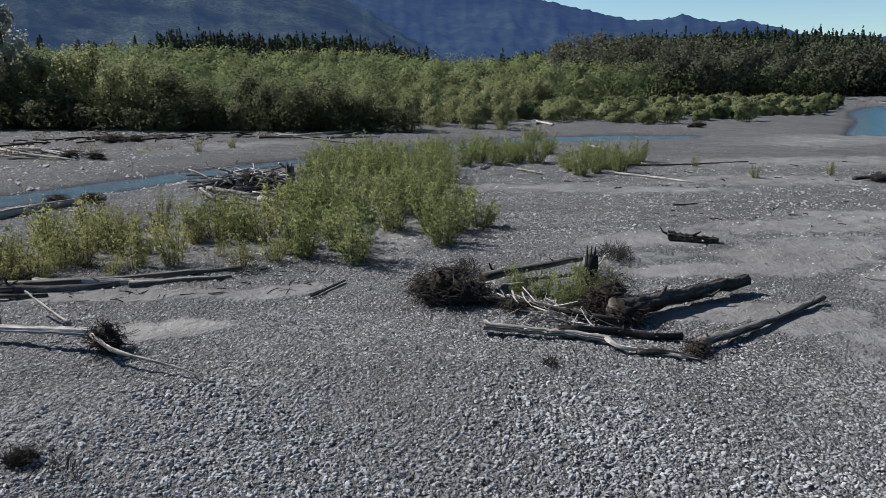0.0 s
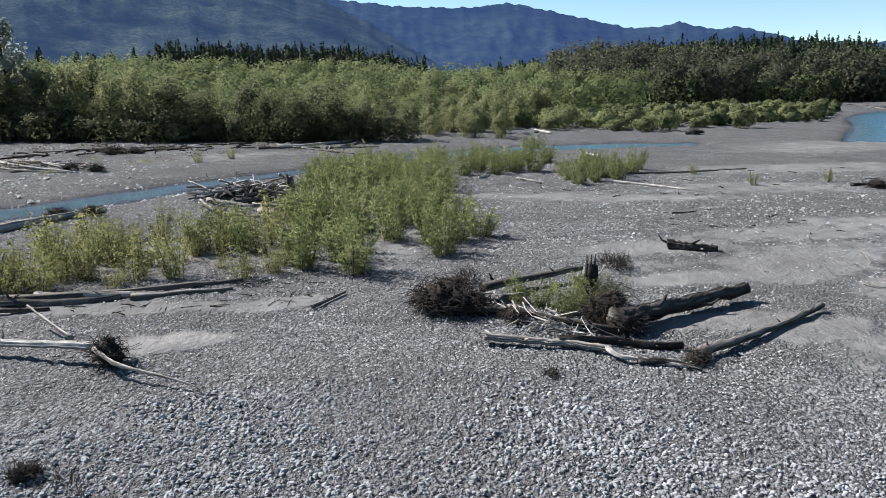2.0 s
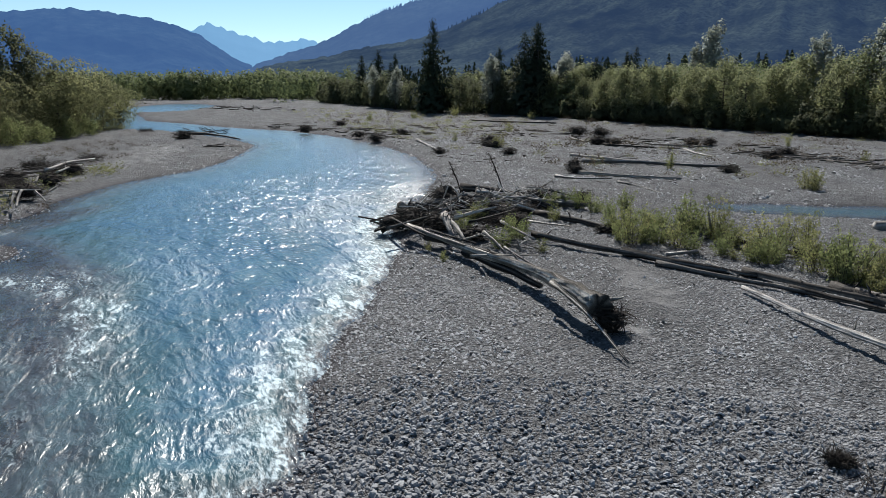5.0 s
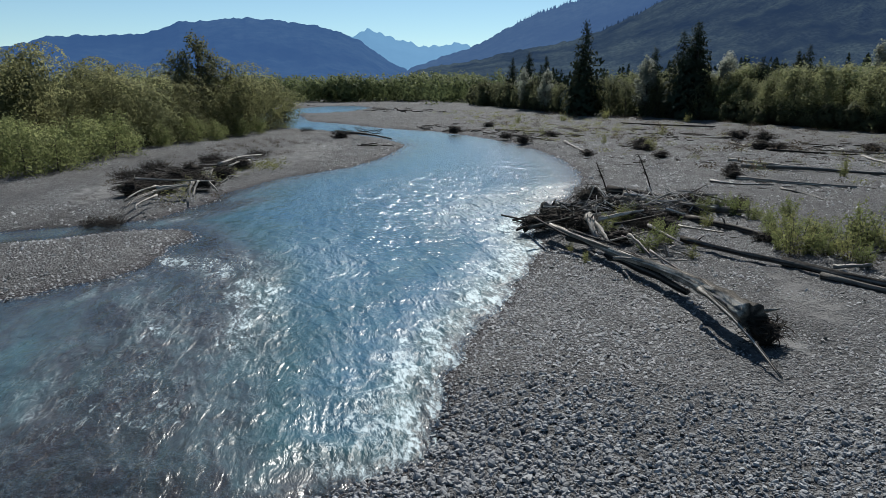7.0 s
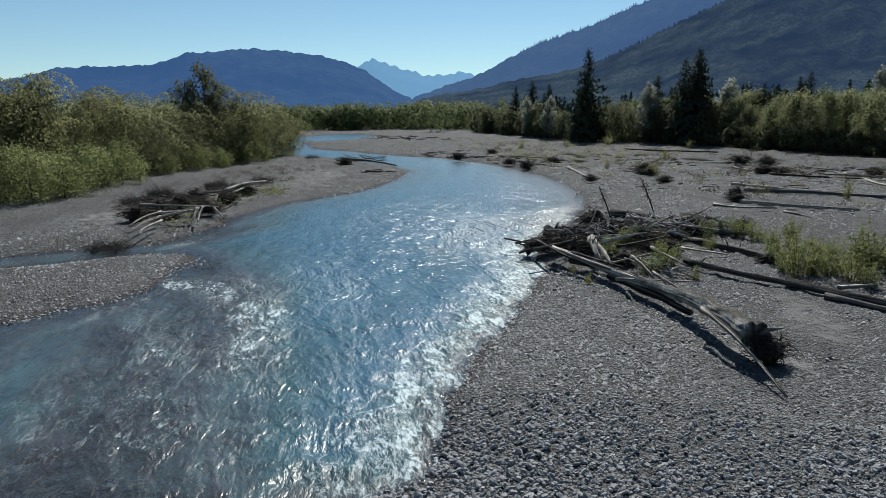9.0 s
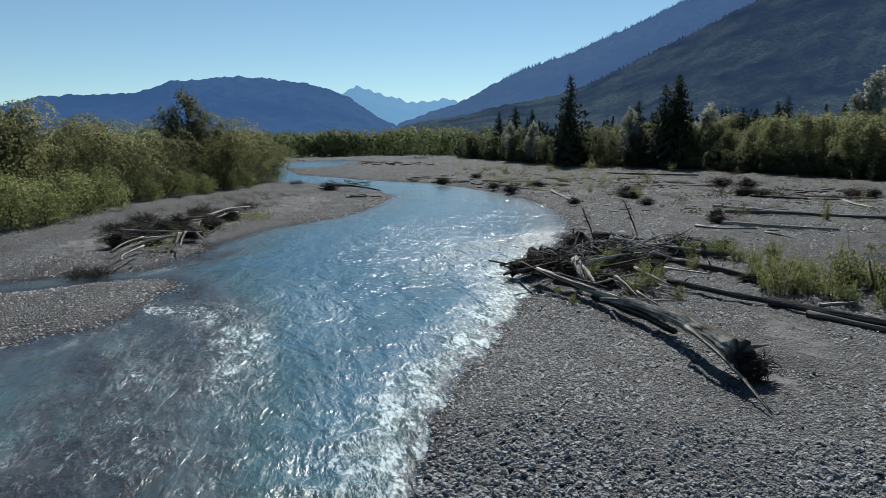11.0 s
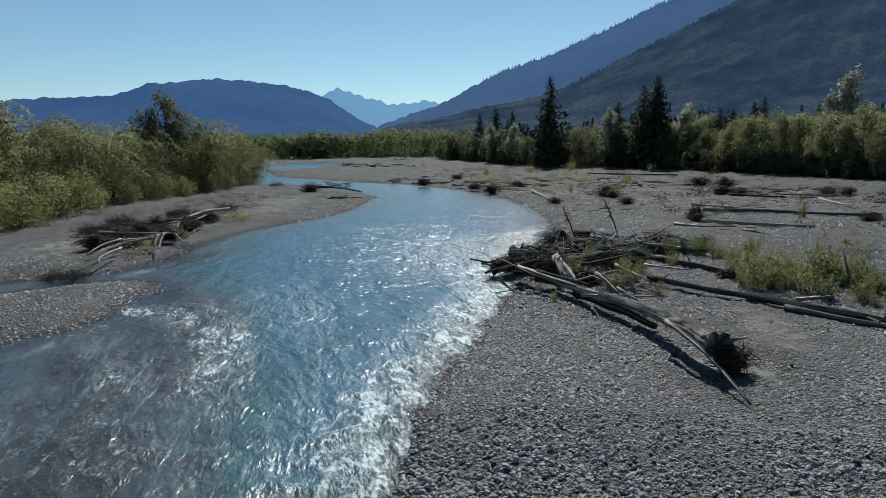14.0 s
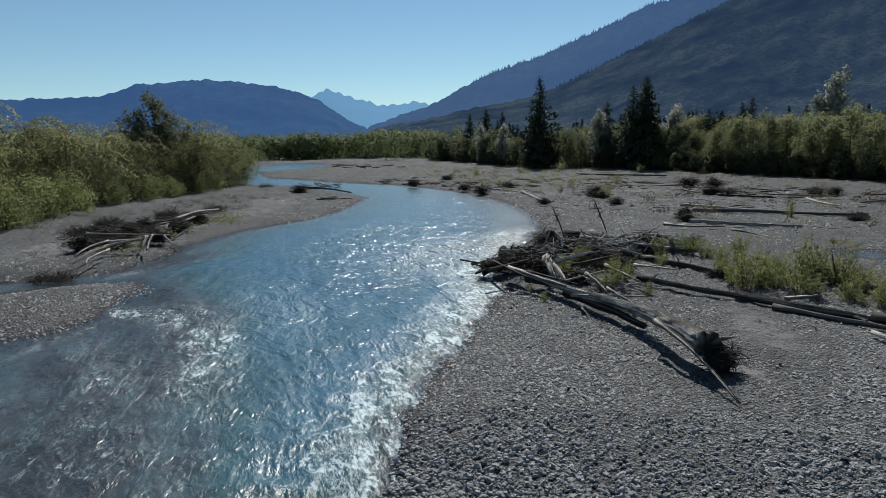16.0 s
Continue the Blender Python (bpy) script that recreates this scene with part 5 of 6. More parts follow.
# the fallen tree by the river and the jam at the water
fallen_tree([(-15.93, 11.88, 0.75), (-17.39, 12.08, 0.80), (-19.61, 12.34, 0.75), (-22.01, 12.47, 0.65), (-24.64, 12.27, 0.55), (-32.22, 12.27, 0.35)], 0.27, 0.09, "S", 0.00, [([(-18.42, 11.79, 0.95), (-16.35, 11.47, 0.75), (-15.07, 11.36, 0.40), (-13.61, 11.08, 0.06)], 0.07, 0.03)], "large bleached fallen tree with split trunk")
root_mass((-15.85, 12.2, 0.40), 0.72, 0.80, "dark root plate of the large fallen tree")
log([(-31.98, 12.09, 0.40), (-24.79, 12.54, 0.50), (-19.64, 12.63, 0.70)], 0.10, 0.07, "D")
log([(-25.87, 12.32, 0.30), (-22.64, 12.37, 0.35), (-20.35, 12.60, 0.22)], 0.13, 0.10, "K")
log([(-29.75, 12.17, 0.20), (-25.28, 13.30, 0.30), (-22.73, 13.59, 0.30)], 0.12, 0.07, "K")
log([(-33.80, 11.32, 0.15), (-34.11, 13.96, 0.30)], 0.25, 0.20, "K")
log([(-37.37, 13.80, 0.30), (-38.45, 17.20, 0.40)], 0.28, 0.20, "K")
log([(-40.47, 20.37, 0.40), (-36.86, 20.45, 0.50), (-35.64, 21.59, 0.40)], 0.20, 0.14, "D")
log([(-32.44, 14.91, 0.50), (-33.39, 16.88, 0.60), (-33.74, 18.69, 0.60)], 0.08, 0.06, "D")
log([(-32.38, 14.38, 0.60), (-29.76, 13.74, 0.50), (-28.06, 13.34, 0.30)], 0.13, 0.08, "D")
log([(-33.06, 17.89, 0.50), (-33.53, 19.66, 0.70)], 0.08, 0.05, "D")
log([(-42.95, 20.44, 0.40), (-38.27, 21.61, 0.50), (-33.80, 21.53, 0.40)], 0.24, 0.16, "K")
log([(-37.30, 16.32, 0.40), (-33.96, 17.84, 0.40)], 0.18, 0.12, "K")
log([(-36.46, 21.71, 0.35), (-34.70, 23.93, 0.30)], 0.16, 0.12, "D")
log([(-35.80, 22.42, 0.20), (-33.50, 24.91, 0.25)], 0.14, 0.10, "K")
log([(-30.95, 10.64, 0.55), (-31.67, 12.29, 0.65), (-33.91, 14.68, 0.50)], 0.07, 0.05, "K")
log([(-34.16, 13.18, 0.55), (-34.29, 15.09, 0.65), (-35.96, 17.82, 0.50)], 0.07, 0.04, "D")
log([(-38.24, 17.47, 0.55), (-34.54, 17.20, 0.65), (-32.73, 17.68, 0.50)], 0.07, 0.05, "D")
log([(-30.68, 14.90, 0.55), (-31.21, 16.55, 0.65), (-33.20, 19.10, 0.50)], 0.06, 0.04, "K")
log([(-35.42, 18.25, 0.55), (-35.68, 20.24, 0.65), (-37.55, 23.31, 0.50)], 0.08, 0.05, "D")
log([(-30.10, 16.41, 0.55), (-27.36, 15.75, 0.65), (-26.07, 15.83, 0.50)], 0.06, 0.04, "D")
log([(-30.01, 12.27, 0.55), (-27.52, 12.43, 0.65), (-26.41, 13.10, 0.50)], 0.06, 0.04, "K")
log([(-26.98, 12.59, 0.55), (-27.35, 13.83, 0.65), (-28.98, 15.81, 0.50)], 0.05, 0.03, "D")
log([(-36.73, 21.12, 0.55), (-34.59, 21.39, 0.65), (-34.04, 22.56, 0.50)], 0.07, 0.05, "D")
log([(-33.34, 11.78, 0.55), (-30.19, 11.50, 0.65), (-28.69, 11.73, 0.50)], 0.06, 0.04, "K")
log([(-34.71, 15.52, 0.55), (-35.11, 17.22, 0.65), (-37.11, 19.85, 0.50)], 0.06, 0.04, "D")
log([(-29.62, 17.66, 0.55), (-28.08, 17.91, 0.65), (-27.81, 18.91, 0.50)], 0.05, 0.03, "D")
log([(-31.34, 14.40, 0.70), (-31.55, 15.63, 0.85), (-32.77, 17.53, 0.80)], 0.080, 0.052, "D")
log([(-31.02, 13.74, 0.90), (-29.38, 13.18, 0.70), (-28.70, 13.07, 0.35)], 0.150, 0.098, "D")
log([(-38.78, 19.44, 0.70), (-37.70, 21.15, 0.60)], 0.130, 0.085, "D")
log([(-32.86, 18.87, 0.80), (-32.07, 19.54, 0.60)], 0.060, 0.039, "D")
log([(-26.64, 13.60, 0.90), (-25.60, 13.58, 0.70), (-24.81, 13.62, 0.40)], 0.070, 0.046, "D")
log([(-24.42, 13.40, 0.70), (-22.56, 13.48, 0.45), (-21.61, 13.90, 0.12)], 0.045, 0.029, "D")
log([(-31.32, 11.83, 0.50), (-27.88, 11.92, 0.60), (-25.36, 12.29, 0.60)], 0.100, 0.065, "D")
log([(-23.66, 11.47, 0.70), (-23.75, 14.63, 0.40)], 0.050, 0.033, "D")
log([(-37.53, 17.14, 0.30), (-36.11, 17.25, 1.20)], 0.070, 0.046, "D")
log([(-36.45, 22.08, 0.50), (-36.48, 23.99, 0.80)], 0.080, 0.052, "D")
log([(-36.68, 23.36, 0.40), (-34.96, 24.30, 0.50)], 0.100, 0.065, "D")
log([(-25.70, 14.95, 0.10), (-25.69, 14.75, 0.60)], 0.060, 0.039, "D")
log([(-22.76, 13.37, 0.20), (-23.15, 13.06, 0.75)], 0.050, 0.033, "D")
root_mass((-38.49, 17.21, 0.60), 1.20, 0.80, "dark root plate in the jam at the river")
root_mass((-35.25, 14.59, 0.40), 1.20, 0.50, "dark root plate in the jam at the river")
root_mass((-33.64, 12.04, 0.25), 1.00, 0.45, "dark root plate in the jam at the river")
root_mass((-36.09, 22.34, 0.50), 1.00, 0.80, "pale spreading roots in the jam at the river")
root_mass((-35.66, 25.22, 0.40), 0.70, 0.80, "pale spreading roots in the jam at the river")
root_mass((-31.18, 17.64, 0.30), 1.10, 0.50)
root_mass((-33.76, 13.18, 0.40), 1.20, 0.55)
root_mass((-35.22, 16.77, 0.50), 1.20, 0.60)
root_mass((-32.01, 13.85, 0.40), 1.00, 0.60)
root_mass((-33.39, 17.70, 0.40), 1.10, 0.60)
root_mass((-33.86, 19.83, 0.30), 0.90, 0.60)
root_mass((-29.10, 14.43, 0.30), 0.90, 0.45)
dead_sapling((-39.98, 22.18, 0.00), 2.9)
dead_sapling((-41.02, 19.6, 0.00), 2.4)
sticks((-33.96, 11.37), (-37.35, 23.40), 40, 2.20, 0.045, "K", 0.70, None, "dark driftwood pole in the jam at the river")
sticks((-33.71, 13.47), (-36.12, 23.38), 100, 2.20, 0.032, "D", 1.10, None, "pale driftwood pole in the jam at the river")
sticks((-27.98, 14.16), (-25.93, 16.30), 16, 1.60, 0.025, "D", 0.40, -30, "pale driftwood pole in the jam at the river")
log([(-23.68, 11.94, 0.15), (-23.16, 11.86, 0.10), (-21.74, 11.32, 0.04)], 0.04, 0.03, "D")
brush((-31.63, 16.62, 0.00), 1.40, 0.90, 120, "dry brown brush in the jam at the river")
brush((-36.37, 16.97, 0.00), 1.20, 0.90, 100, "dry brown brush in the jam at the river")
# long logs that line the bar in front of the willows
log([(-28.23, 17.11, 0.20), (-25.17, 17.90, 0.22), (-22.79, 19.01, 0.15)], 0.14, 0.10, "K")
log([(-23.70, 18.85, 0.15), (-20.51, 19.47, 0.20), (-18.31, 20.82, 0.12)], 0.12, 0.08, "K")
log([(-18.98, 20.89, 0.15), (-16.49, 21.11, 0.20), (-14.44, 21.84, 0.12)], 0.13, 0.08, "B")
log([(-21.54, 18.85, 0.12), (-18.31, 19.79, 0.14), (-15.96, 20.78, 0.10)], 0.10, 0.07, "K")
log([(-16.71, 20.66, 0.12), (-13.02, 21.38, 0.10)], 0.11, 0.07, "K")
log([(-20.23, 20.17, 0.30), (-18.36, 20.18, 0.10)], 0.05, 0.03, "D")
log([(-15.26, 22.07, 0.15), (-11.12, 23.07, 0.20), (-7.72, 24.76, 0.12)], 0.10, 0.07, "B")
log([(-14.22, 22.69, 0.12), (-11.92, 22.74, 0.15), (-9.70, 22.99, 0.10)], 0.12, 0.09, "D")
log([(-16.27, 22.28, 0.12), (-13.21, 21.94, 0.12), (-11.33, 22.72, 0.10)], 0.14, 0.10, "K")
log([(-10.86, 22.54, 0.10), (-9.17, 23.15, 0.12), (-7.77, 23.69, 0.10)], 0.10, 0.07, "B")
log([(-24.00, 22.51, 0.20), (-24.40, 24.45, 0.20), (-23.39, 23.27, 1.60)], 0.05, 0.03, "D")
log([(-22.48, 20.19, 0.10), (-22.14, 21.59, 0.20)], 0.07, 0.05, "D")
log([(-33.43, 20.42, 0.15), (-30.20, 21.29, 0.15), (-27.84, 21.56, 0.10)], 0.16, 0.10, "K")
root_mass((-27.97, 21.15, 0.15), 0.50, 0.50)
log([(-24.96, 25.02, 0.10), (-20.56, 25.09, 0.15), (-18.62, 26.06, 0.10)], 0.10, 0.07, "K")
log([(-16.32, 27.46, 0.12), (-14.83, 28.19, 0.15)], 0.16, 0.10, "K")
# thin dark bar added in place of a low bank's shadow line
log([(-4.59, 21.81, 0.04), (-4.24, 22.42, 0.05), (-3.74, 23.53, 0.05)], 0.06, 0.04, "K")
# driftwood pile in the willows
log([(-12.39, 37.37, 0.30), (-9.66, 36.33, 0.35)], 0.13, 0.09, "D")
log([(-10.76, 38.50, 0.30), (-8.74, 36.86, 0.35)], 0.16, 0.11, "D")
log([(-15.25, 41.73, 0.30), (-13.13, 38.13, 0.35)], 0.10, 0.07, "D")
log([(-14.96, 42.40, 0.30), (-11.44, 39.70, 0.35)], 0.12, 0.08, "D")
log([(-16.11, 44.70, 0.30), (-14.02, 47.59, 0.35)], 0.10, 0.07, "D")
log([(-13.26, 41.38, 0.30), (-10.69, 43.37, 0.35)], 0.14, 0.10, "K")
log([(-15.69, 46.78, 0.30), (-11.44, 42.21, 0.35)], 0.12, 0.08, "D")
log([(-13.22, 44.81, 0.30), (-9.49, 41.20, 0.35)], 0.12, 0.08, "K")
log([(-13.60, 39.34, 0.30), (-12.41, 44.51, 0.35)], 0.10, 0.07, "D")
log([(-14.89, 47.92, 0.30), (-11.64, 45.80, 0.35)], 0.15, 0.10, "K")
log([(-11.63, 40.40, 0.30), (-8.85, 39.79, 0.35)], 0.12, 0.08, "D")
sticks((-15.60, 43.16), (-10.88, 48.25), 56, 2.20, 0.065, "D", 0.80, None, "bleached driftwood branch in the pile")
sticks((-15.60, 43.16), (-9.81, 43.36), 26, 2.20, 0.070, "K", 0.60, None, "dark driftwood branch in the pile")
root_mass((-13.18, 44.70, 0.50), 0.90, 0.60)
root_mass((-14.27, 44.10, 0.40), 0.70, 0.60)
root_mass((-11.74, 44.76, 0.50), 0.80, 0.60)
snag((-10.39, 44.48, 0.00), 1.7, .3)
sticks((-17.48, 48.00), (-14.75, 50.08), 6, 1.50, 0.030, "D", 1.00, None, "bleached driftwood branch in the pile")
# beside the small channel and on the far flats
log([(-22.49, 33.50, 0.20), (-21.18, 36.68, 0.25), (-20.14, 39.81, 0.15)], 0.20, 0.13, "D")
root_mass((-21.78, 37.77, 0.30), 0.70, 0.50)
root_mass((-20.31, 38.55, 0.30), 0.60, 0.50)
log([(-47.71, 31.07, 0.07), (-45.63, 31.81, 0.07), (-44.67, 34.29, 0.06)], 0.08, 0.05, "D")
log([(-48.71, 34.01, 0.10), (-45.40, 35.74, 0.11), (-41.67, 38.65, 0.09)], 0.12, 0.07, "D")
log([(-61.52, 42.05, 0.13), (-57.74, 42.79, 0.15), (-53.18, 44.16, 0.11)], 0.16, 0.10, "D")
log([(-55.31, 39.00, 0.15), (-52.19, 43.36, 0.17), (-46.21, 47.75, 0.13)], 0.19, 0.11, "D")
log([(-42.76, 33.45, 0.05), (-40.69, 33.34, 0.06), (-37.03, 32.48, 0.05)], 0.07, 0.04, "D")
log([(-61.91, 57.68, 0.08), (-57.37, 55.10, 0.09), (-53.83, 54.04, 0.07)], 0.10, 0.06, "D")
log([(-136.39, 67.55, 0.19), (-126.05, 70.24, 0.21), (-117.11, 76.58, 0.17)], 0.24, 0.14, "K")
log([(-89.30, 35.96, 0.14), (-80.88, 33.83, 0.15), (-71.38, 31.53, 0.12)], 0.17, 0.10, "D")
log([(-70.91, 53.17, 0.11), (-68.39, 54.26, 0.12), (-65.32, 56.20, 0.10)], 0.14, 0.08, "K")
log([(-67.26, 59.39, 0.11), (-65.15, 60.53, 0.12), (-62.61, 62.61, 0.10)], 0.14, 0.08, "K")
log([(-80.49, 55.19, 0.11), (-77.55, 54.49, 0.12), (-74.03, 53.91, 0.10)], 0.14, 0.08, "D")
log([(-42.41, 65.65, 0.11), (-36.60, 61.02, 0.12), (-30.82, 57.71, 0.10)], 0.14, 0.08, "D")
log([(-41.08, 61.94, 0.09), (-36.46, 59.17, 0.10), (-31.77, 57.83, 0.08)], 0.11, 0.07, "D")
log([(-42.55, 67.63, 0.09), (-38.63, 65.71, 0.10), (-32.40, 61.23, 0.08)], 0.11, 0.07, "D")
log([(-48.64, 62.97, 0.10), (-46.49, 63.49, 0.11), (-41.93, 62.13, 0.09)], 0.12, 0.07, "D")
log([(-20.17, 81.72, 0.14), (-16.20, 86.71, 0.15), (-10.18, 96.77, 0.12)], 0.17, 0.10, "D")
log([(-14.52, 81.36, 0.11), (-12.14, 82.17, 0.12), (-8.62, 82.89, 0.10)], 0.14, 0.08, "K")
log([(-42.93, 67.07, 0.10), (-40.54, 65.29, 0.11), (-37.01, 62.48, 0.09)], 0.12, 0.07, "D")
log([(-41.18, 68.26, 0.10), (-36.88, 63.78, 0.11), (-32.20, 59.60, 0.09)], 0.12, 0.07, "D")
log([(-13.94, 80.57, 0.12), (-12.72, 85.25, 0.13), (-10.68, 94.11, 0.10)], 0.15, 0.09, "D")
log([(-22.26, 80.96, 0.11), (-19.51, 81.42, 0.12), (-15.22, 81.54, 0.10)], 0.14, 0.08, "K")
log([(-21.77, 86.86, 0.10), (-15.96, 79.96, 0.11), (-9.04, 73.66, 0.09)], 0.12, 0.07, "K")
log([(14.42, 57.81, 0.07), (18.52, 58.30, 0.08), (25.66, 61.21, 0.06)], 0.09, 0.05, "K")
log([(12.16, 52.48, 0.07), (14.10, 51.01, 0.08), (16.63, 48.33, 0.06)], 0.09, 0.05, "D")
log([(5.13, 54.50, 0.07), (5.79, 53.58, 0.08), (6.72, 52.01, 0.06)], 0.09, 0.05, "D")
log([(12.57, 39.46, 0.04), (13.53, 39.69, 0.04), (15.23, 40.70, 0.03)], 0.05, 0.03, "K")
log([(13.05, 110.91, 0.22), (13.96, 109.99, 0.24), (14.95, 106.13, 0.19)], 0.27, 0.16, "D")
log([(17.07, 38.14, 0.05), (17.54, 38.36, 0.06), (18.43, 39.08, 0.04)], 0.06, 0.04, "K")
log([(17.77, 29.69, 0.03), (17.63, 29.16, 0.03), (17.21, 28.00, 0.02)], 0.03, 0.02, "D")
log([(23.48, 51.20, 0.05), (23.91, 51.23, 0.06), (24.01, 50.10, 0.05)], 0.07, 0.04, "D")
log([(28.91, 50.59, 0.09), (30.28, 51.04, 0.10), (31.44, 50.19, 0.08)], 0.11, 0.07, "K")
log([(13.74, 72.24, 0.16), (14.37, 71.95, 0.18), (14.93, 69.63, 0.14)], 0.20, 0.12, "D")
log([(2.12, 55.12, 0.07), (2.48, 55.35, 0.07), (3.11, 57.04, 0.06)], 0.08, 0.05, "D")
log([(15.14, 24.88, 0.03), (15.22, 24.45, 0.04), (15.63, 24.31, 0.03)], 0.04, 0.02, "D")
log([(34.98, 105.52, 0.16), (37.23, 109.23, 0.18), (39.06, 110.01, 0.14)], 0.20, 0.12, "K")
log([(137.48, 254.49, 0.22), (141.48, 250.25, 0.24), (132.76, 219.96, 0.19)], 0.27, 0.16, "D")
log([(121.88, 239.41, 0.22), (133.02, 247.64, 0.24), (168.39, 290.88, 0.19)], 0.27, 0.16, "D")
root_mass((-49.27, 34.08, 0.27), 0.90, 0.55)
root_mass((-43.33, 45.33, 0.24), 0.80, 0.55)
root_mass((-70.43, 30.98, 0.27), 0.90, 0.55)
root_mass((-72.73, 53.73, 0.45), 1.50, 0.55)
root_mass((-71.22, 54.93, 0.36), 1.20, 0.55)
root_mass((-74.30, 39.67, 0.39), 1.30, 0.55)
root_mass((-33.28, 60.58, 0.24), 0.80, 0.55)
root_mass((-50.27, 58.02, 0.36), 1.20, 0.55)
root_mass((-52.14, 62.19, 0.36), 1.20, 0.55)
root_mass((-35.98, 74.10, 0.36), 1.20, 0.55)
root_mass((-34.15, 75.39, 0.30), 1.00, 0.55)
root_mass((-30.15, 58.91, 0.27), 0.90, 0.55)
root_mass((30.32, 49.92, 0.27), 0.90, 0.55)
root_mass((36.53, 106.44, 0.36), 1.20, 0.55)
root_mass((0.61, 110.43, 0.36), 1.20, 0.55)
root_mass((-92.00, 31.04, 0.39), 1.30, 0.55)
root_mass((-116.47, 27.16, 0.45), 1.50, 0.55)
root_mass((-100.28, 31.17, 0.36), 1.20, 0.55)
root_mass((-101.58, 38.64, 0.39), 1.30, 0.55)
root_mass((-66.35, 37.35, 0.30), 1.00, 0.55)
root_mass((-51.62, 35.64, 0.40), 0.80, 0.90)
root_mass((-77.80, 41.03, 0.50), 1.50, 0.70)
root_mass((-89.97, 62.71, 0.50), 1.70, 0.60)
root_mass((-86.50, 64.20, 0.50), 1.60, 0.55)
root_mass((-66.35, 63.00, 0.40), 1.20, 0.60)
root_mass((-65.28, 64.71, 0.40), 1.10, 0.60)
root_mass((-131.69, 37.50, 0.40), 1.30, 0.60)
root_mass((-43.89, 45.91, 0.27), 0.90, 0.55)
# debris on the other bank and the spit
root_mass((-51.04, -11.02, 0.50), 1.30, 0.60, "dark tangle of roots and brush on the bank")
root_mass((-55.02, -10.30, 0.50), 1.40, 0.60, "dark tangle of roots and brush on the bank")
root_mass((-58.37, -9.25, 0.50), 1.30, 0.60, "dark tangle of roots and brush on the bank")
root_mass((-53.42, -6.60, 0.50), 1.20, 0.60, "dark tangle of roots and brush on the bank")
root_mass((-59.82, -5.80, 0.50), 1.20, 0.60, "dark tangle of roots and brush on the bank")
root_mass((-66.82, -4.71, 0.40), 1.20, 0.60, "dark tangle of roots and brush on the bank")
root_mass((-51.94, -9.04, 0.40), 1.10, 0.60, "dark tangle of roots and brush on the bank")
root_mass((-63.49, -8.65, 0.40), 1.30, 0.60, "dark tangle of roots and brush on the bank")
log([(-49.22, -9.02, 0.70), (-49.43, -7.15, 0.80)], 0.130, 0.091, "D")
log([(-49.54, -7.30, 0.80), (-47.82, -8.82, 0.70), (-45.60, -10.35, 0.40)], 0.065, 0.039, "D")
log([(-49.53, -9.10, 0.80), (-47.79, -9.98, 0.65), (-45.85, -10.41, 0.40)], 0.065, 0.039, "D")
log([(-48.04, -8.91, 0.70), (-45.08, -9.56, 0.60), (-43.54, -9.93, 0.30)], 0.065, 0.039, "D")
log([(-46.55, -8.61, 0.60), (-43.73, -9.20, 0.50), (-42.90, -9.17, 0.30)], 0.052, 0.039, "D")
log([(-50.29, -6.86, 0.90), (-49.16, -6.92, 0.60), (-48.53, -7.00, 0.30)], 0.078, 0.052, "D")
log([(-49.81, -6.44, 1.00), (-49.02, -6.60, 0.60), (-47.56, -6.56, 0.30)], 0.078, 0.052, "D")
log([(-50.65, -5.82, 0.80), (-49.80, -5.45, 0.60), (-49.23, -5.17, 0.30)], 0.065, 0.039, "D")
log([(-64.39, -6.40, 0.70), (-68.73, -4.94, 0.90), (-72.36, -3.04, 0.80)], 0.117, 0.065, "D")
log([(-63.66, -5.57, 0.60), (-66.63, -4.82, 0.70), (-70.35, -4.03, 0.50)], 0.078, 0.052, "D")
log([(-54.18, -4.89, 0.60), (-53.45, -5.44, 0.30)], 0.078, 0.052, "D")
log([(-57.43, -6.47, 0.60), (-58.76, -6.37, 0.90)], 0.078, 0.052, "D")
log([(-50.75, -10.62, 1.20), (-49.68, -7.30, 1.10), (-51.42, -5.59, 0.80)], 0.065, 0.039, "D")
brush((-54.30, -10.97, 0.00), 3.00, 0.80, 220, "dry brown brush on the bank")
brush((-60.61, -8.75, 0.00), 3.00, 0.80, 220, "dry brown brush on the bank")
brush((-67.44, -5.27, 0.00), 2.60, 0.80, 180, "dry brown brush on the bank")
brush((-61.74, -13.23, 0.00), 2.60, 1.20, 180, "dry brown brush on the bank")
brush((-41.33, -10.57, 0.00), 2.20, 1.00, 160, "dry brown brush at the water")
brush((-66.43, -11.88, 0.00), 2.60, 1.50, 200, "dry brown brush on the bank")
brush((-72.55, -7.74, 0.00), 2.60, 1.50, 200, "dry brown brush on the bank")
brush((-79.26, -3.74, 0.00), 2.40, 1.20, 140, "dry brown brush on the bank")
sticks((-54.81, -12.20), (-73.89, -4.08), 30, 3.00, 0.050, "K", 0.50, None, "dark branch in the debris on the bank")
root_mass((-108.19, 7.35, 0.50), 1.50, 0.60, "dark stranded root plate on the gravel spit")
log([(-111.08, 7.73, 0.60), (-105.16, 10.64, 0.80), (-99.93, 14.11, 0.30)], 0.22, 0.08, "K")
sticks((-122.49, 8.54), (-114.91, 14.40), 14, 4.00, 0.050, "K", 1.20, 10, "dark branch of the stranded tree")
sticks((-91.92, 6.30), (-90.88, 12.05), 6, 3.00, 0.080, "K", 0.15, 0, "dark branch on the gravel spit")
brush((-126.22, 2.94, 0.00), 2.50, 1.30, 120, "dry brown brush on the spit")
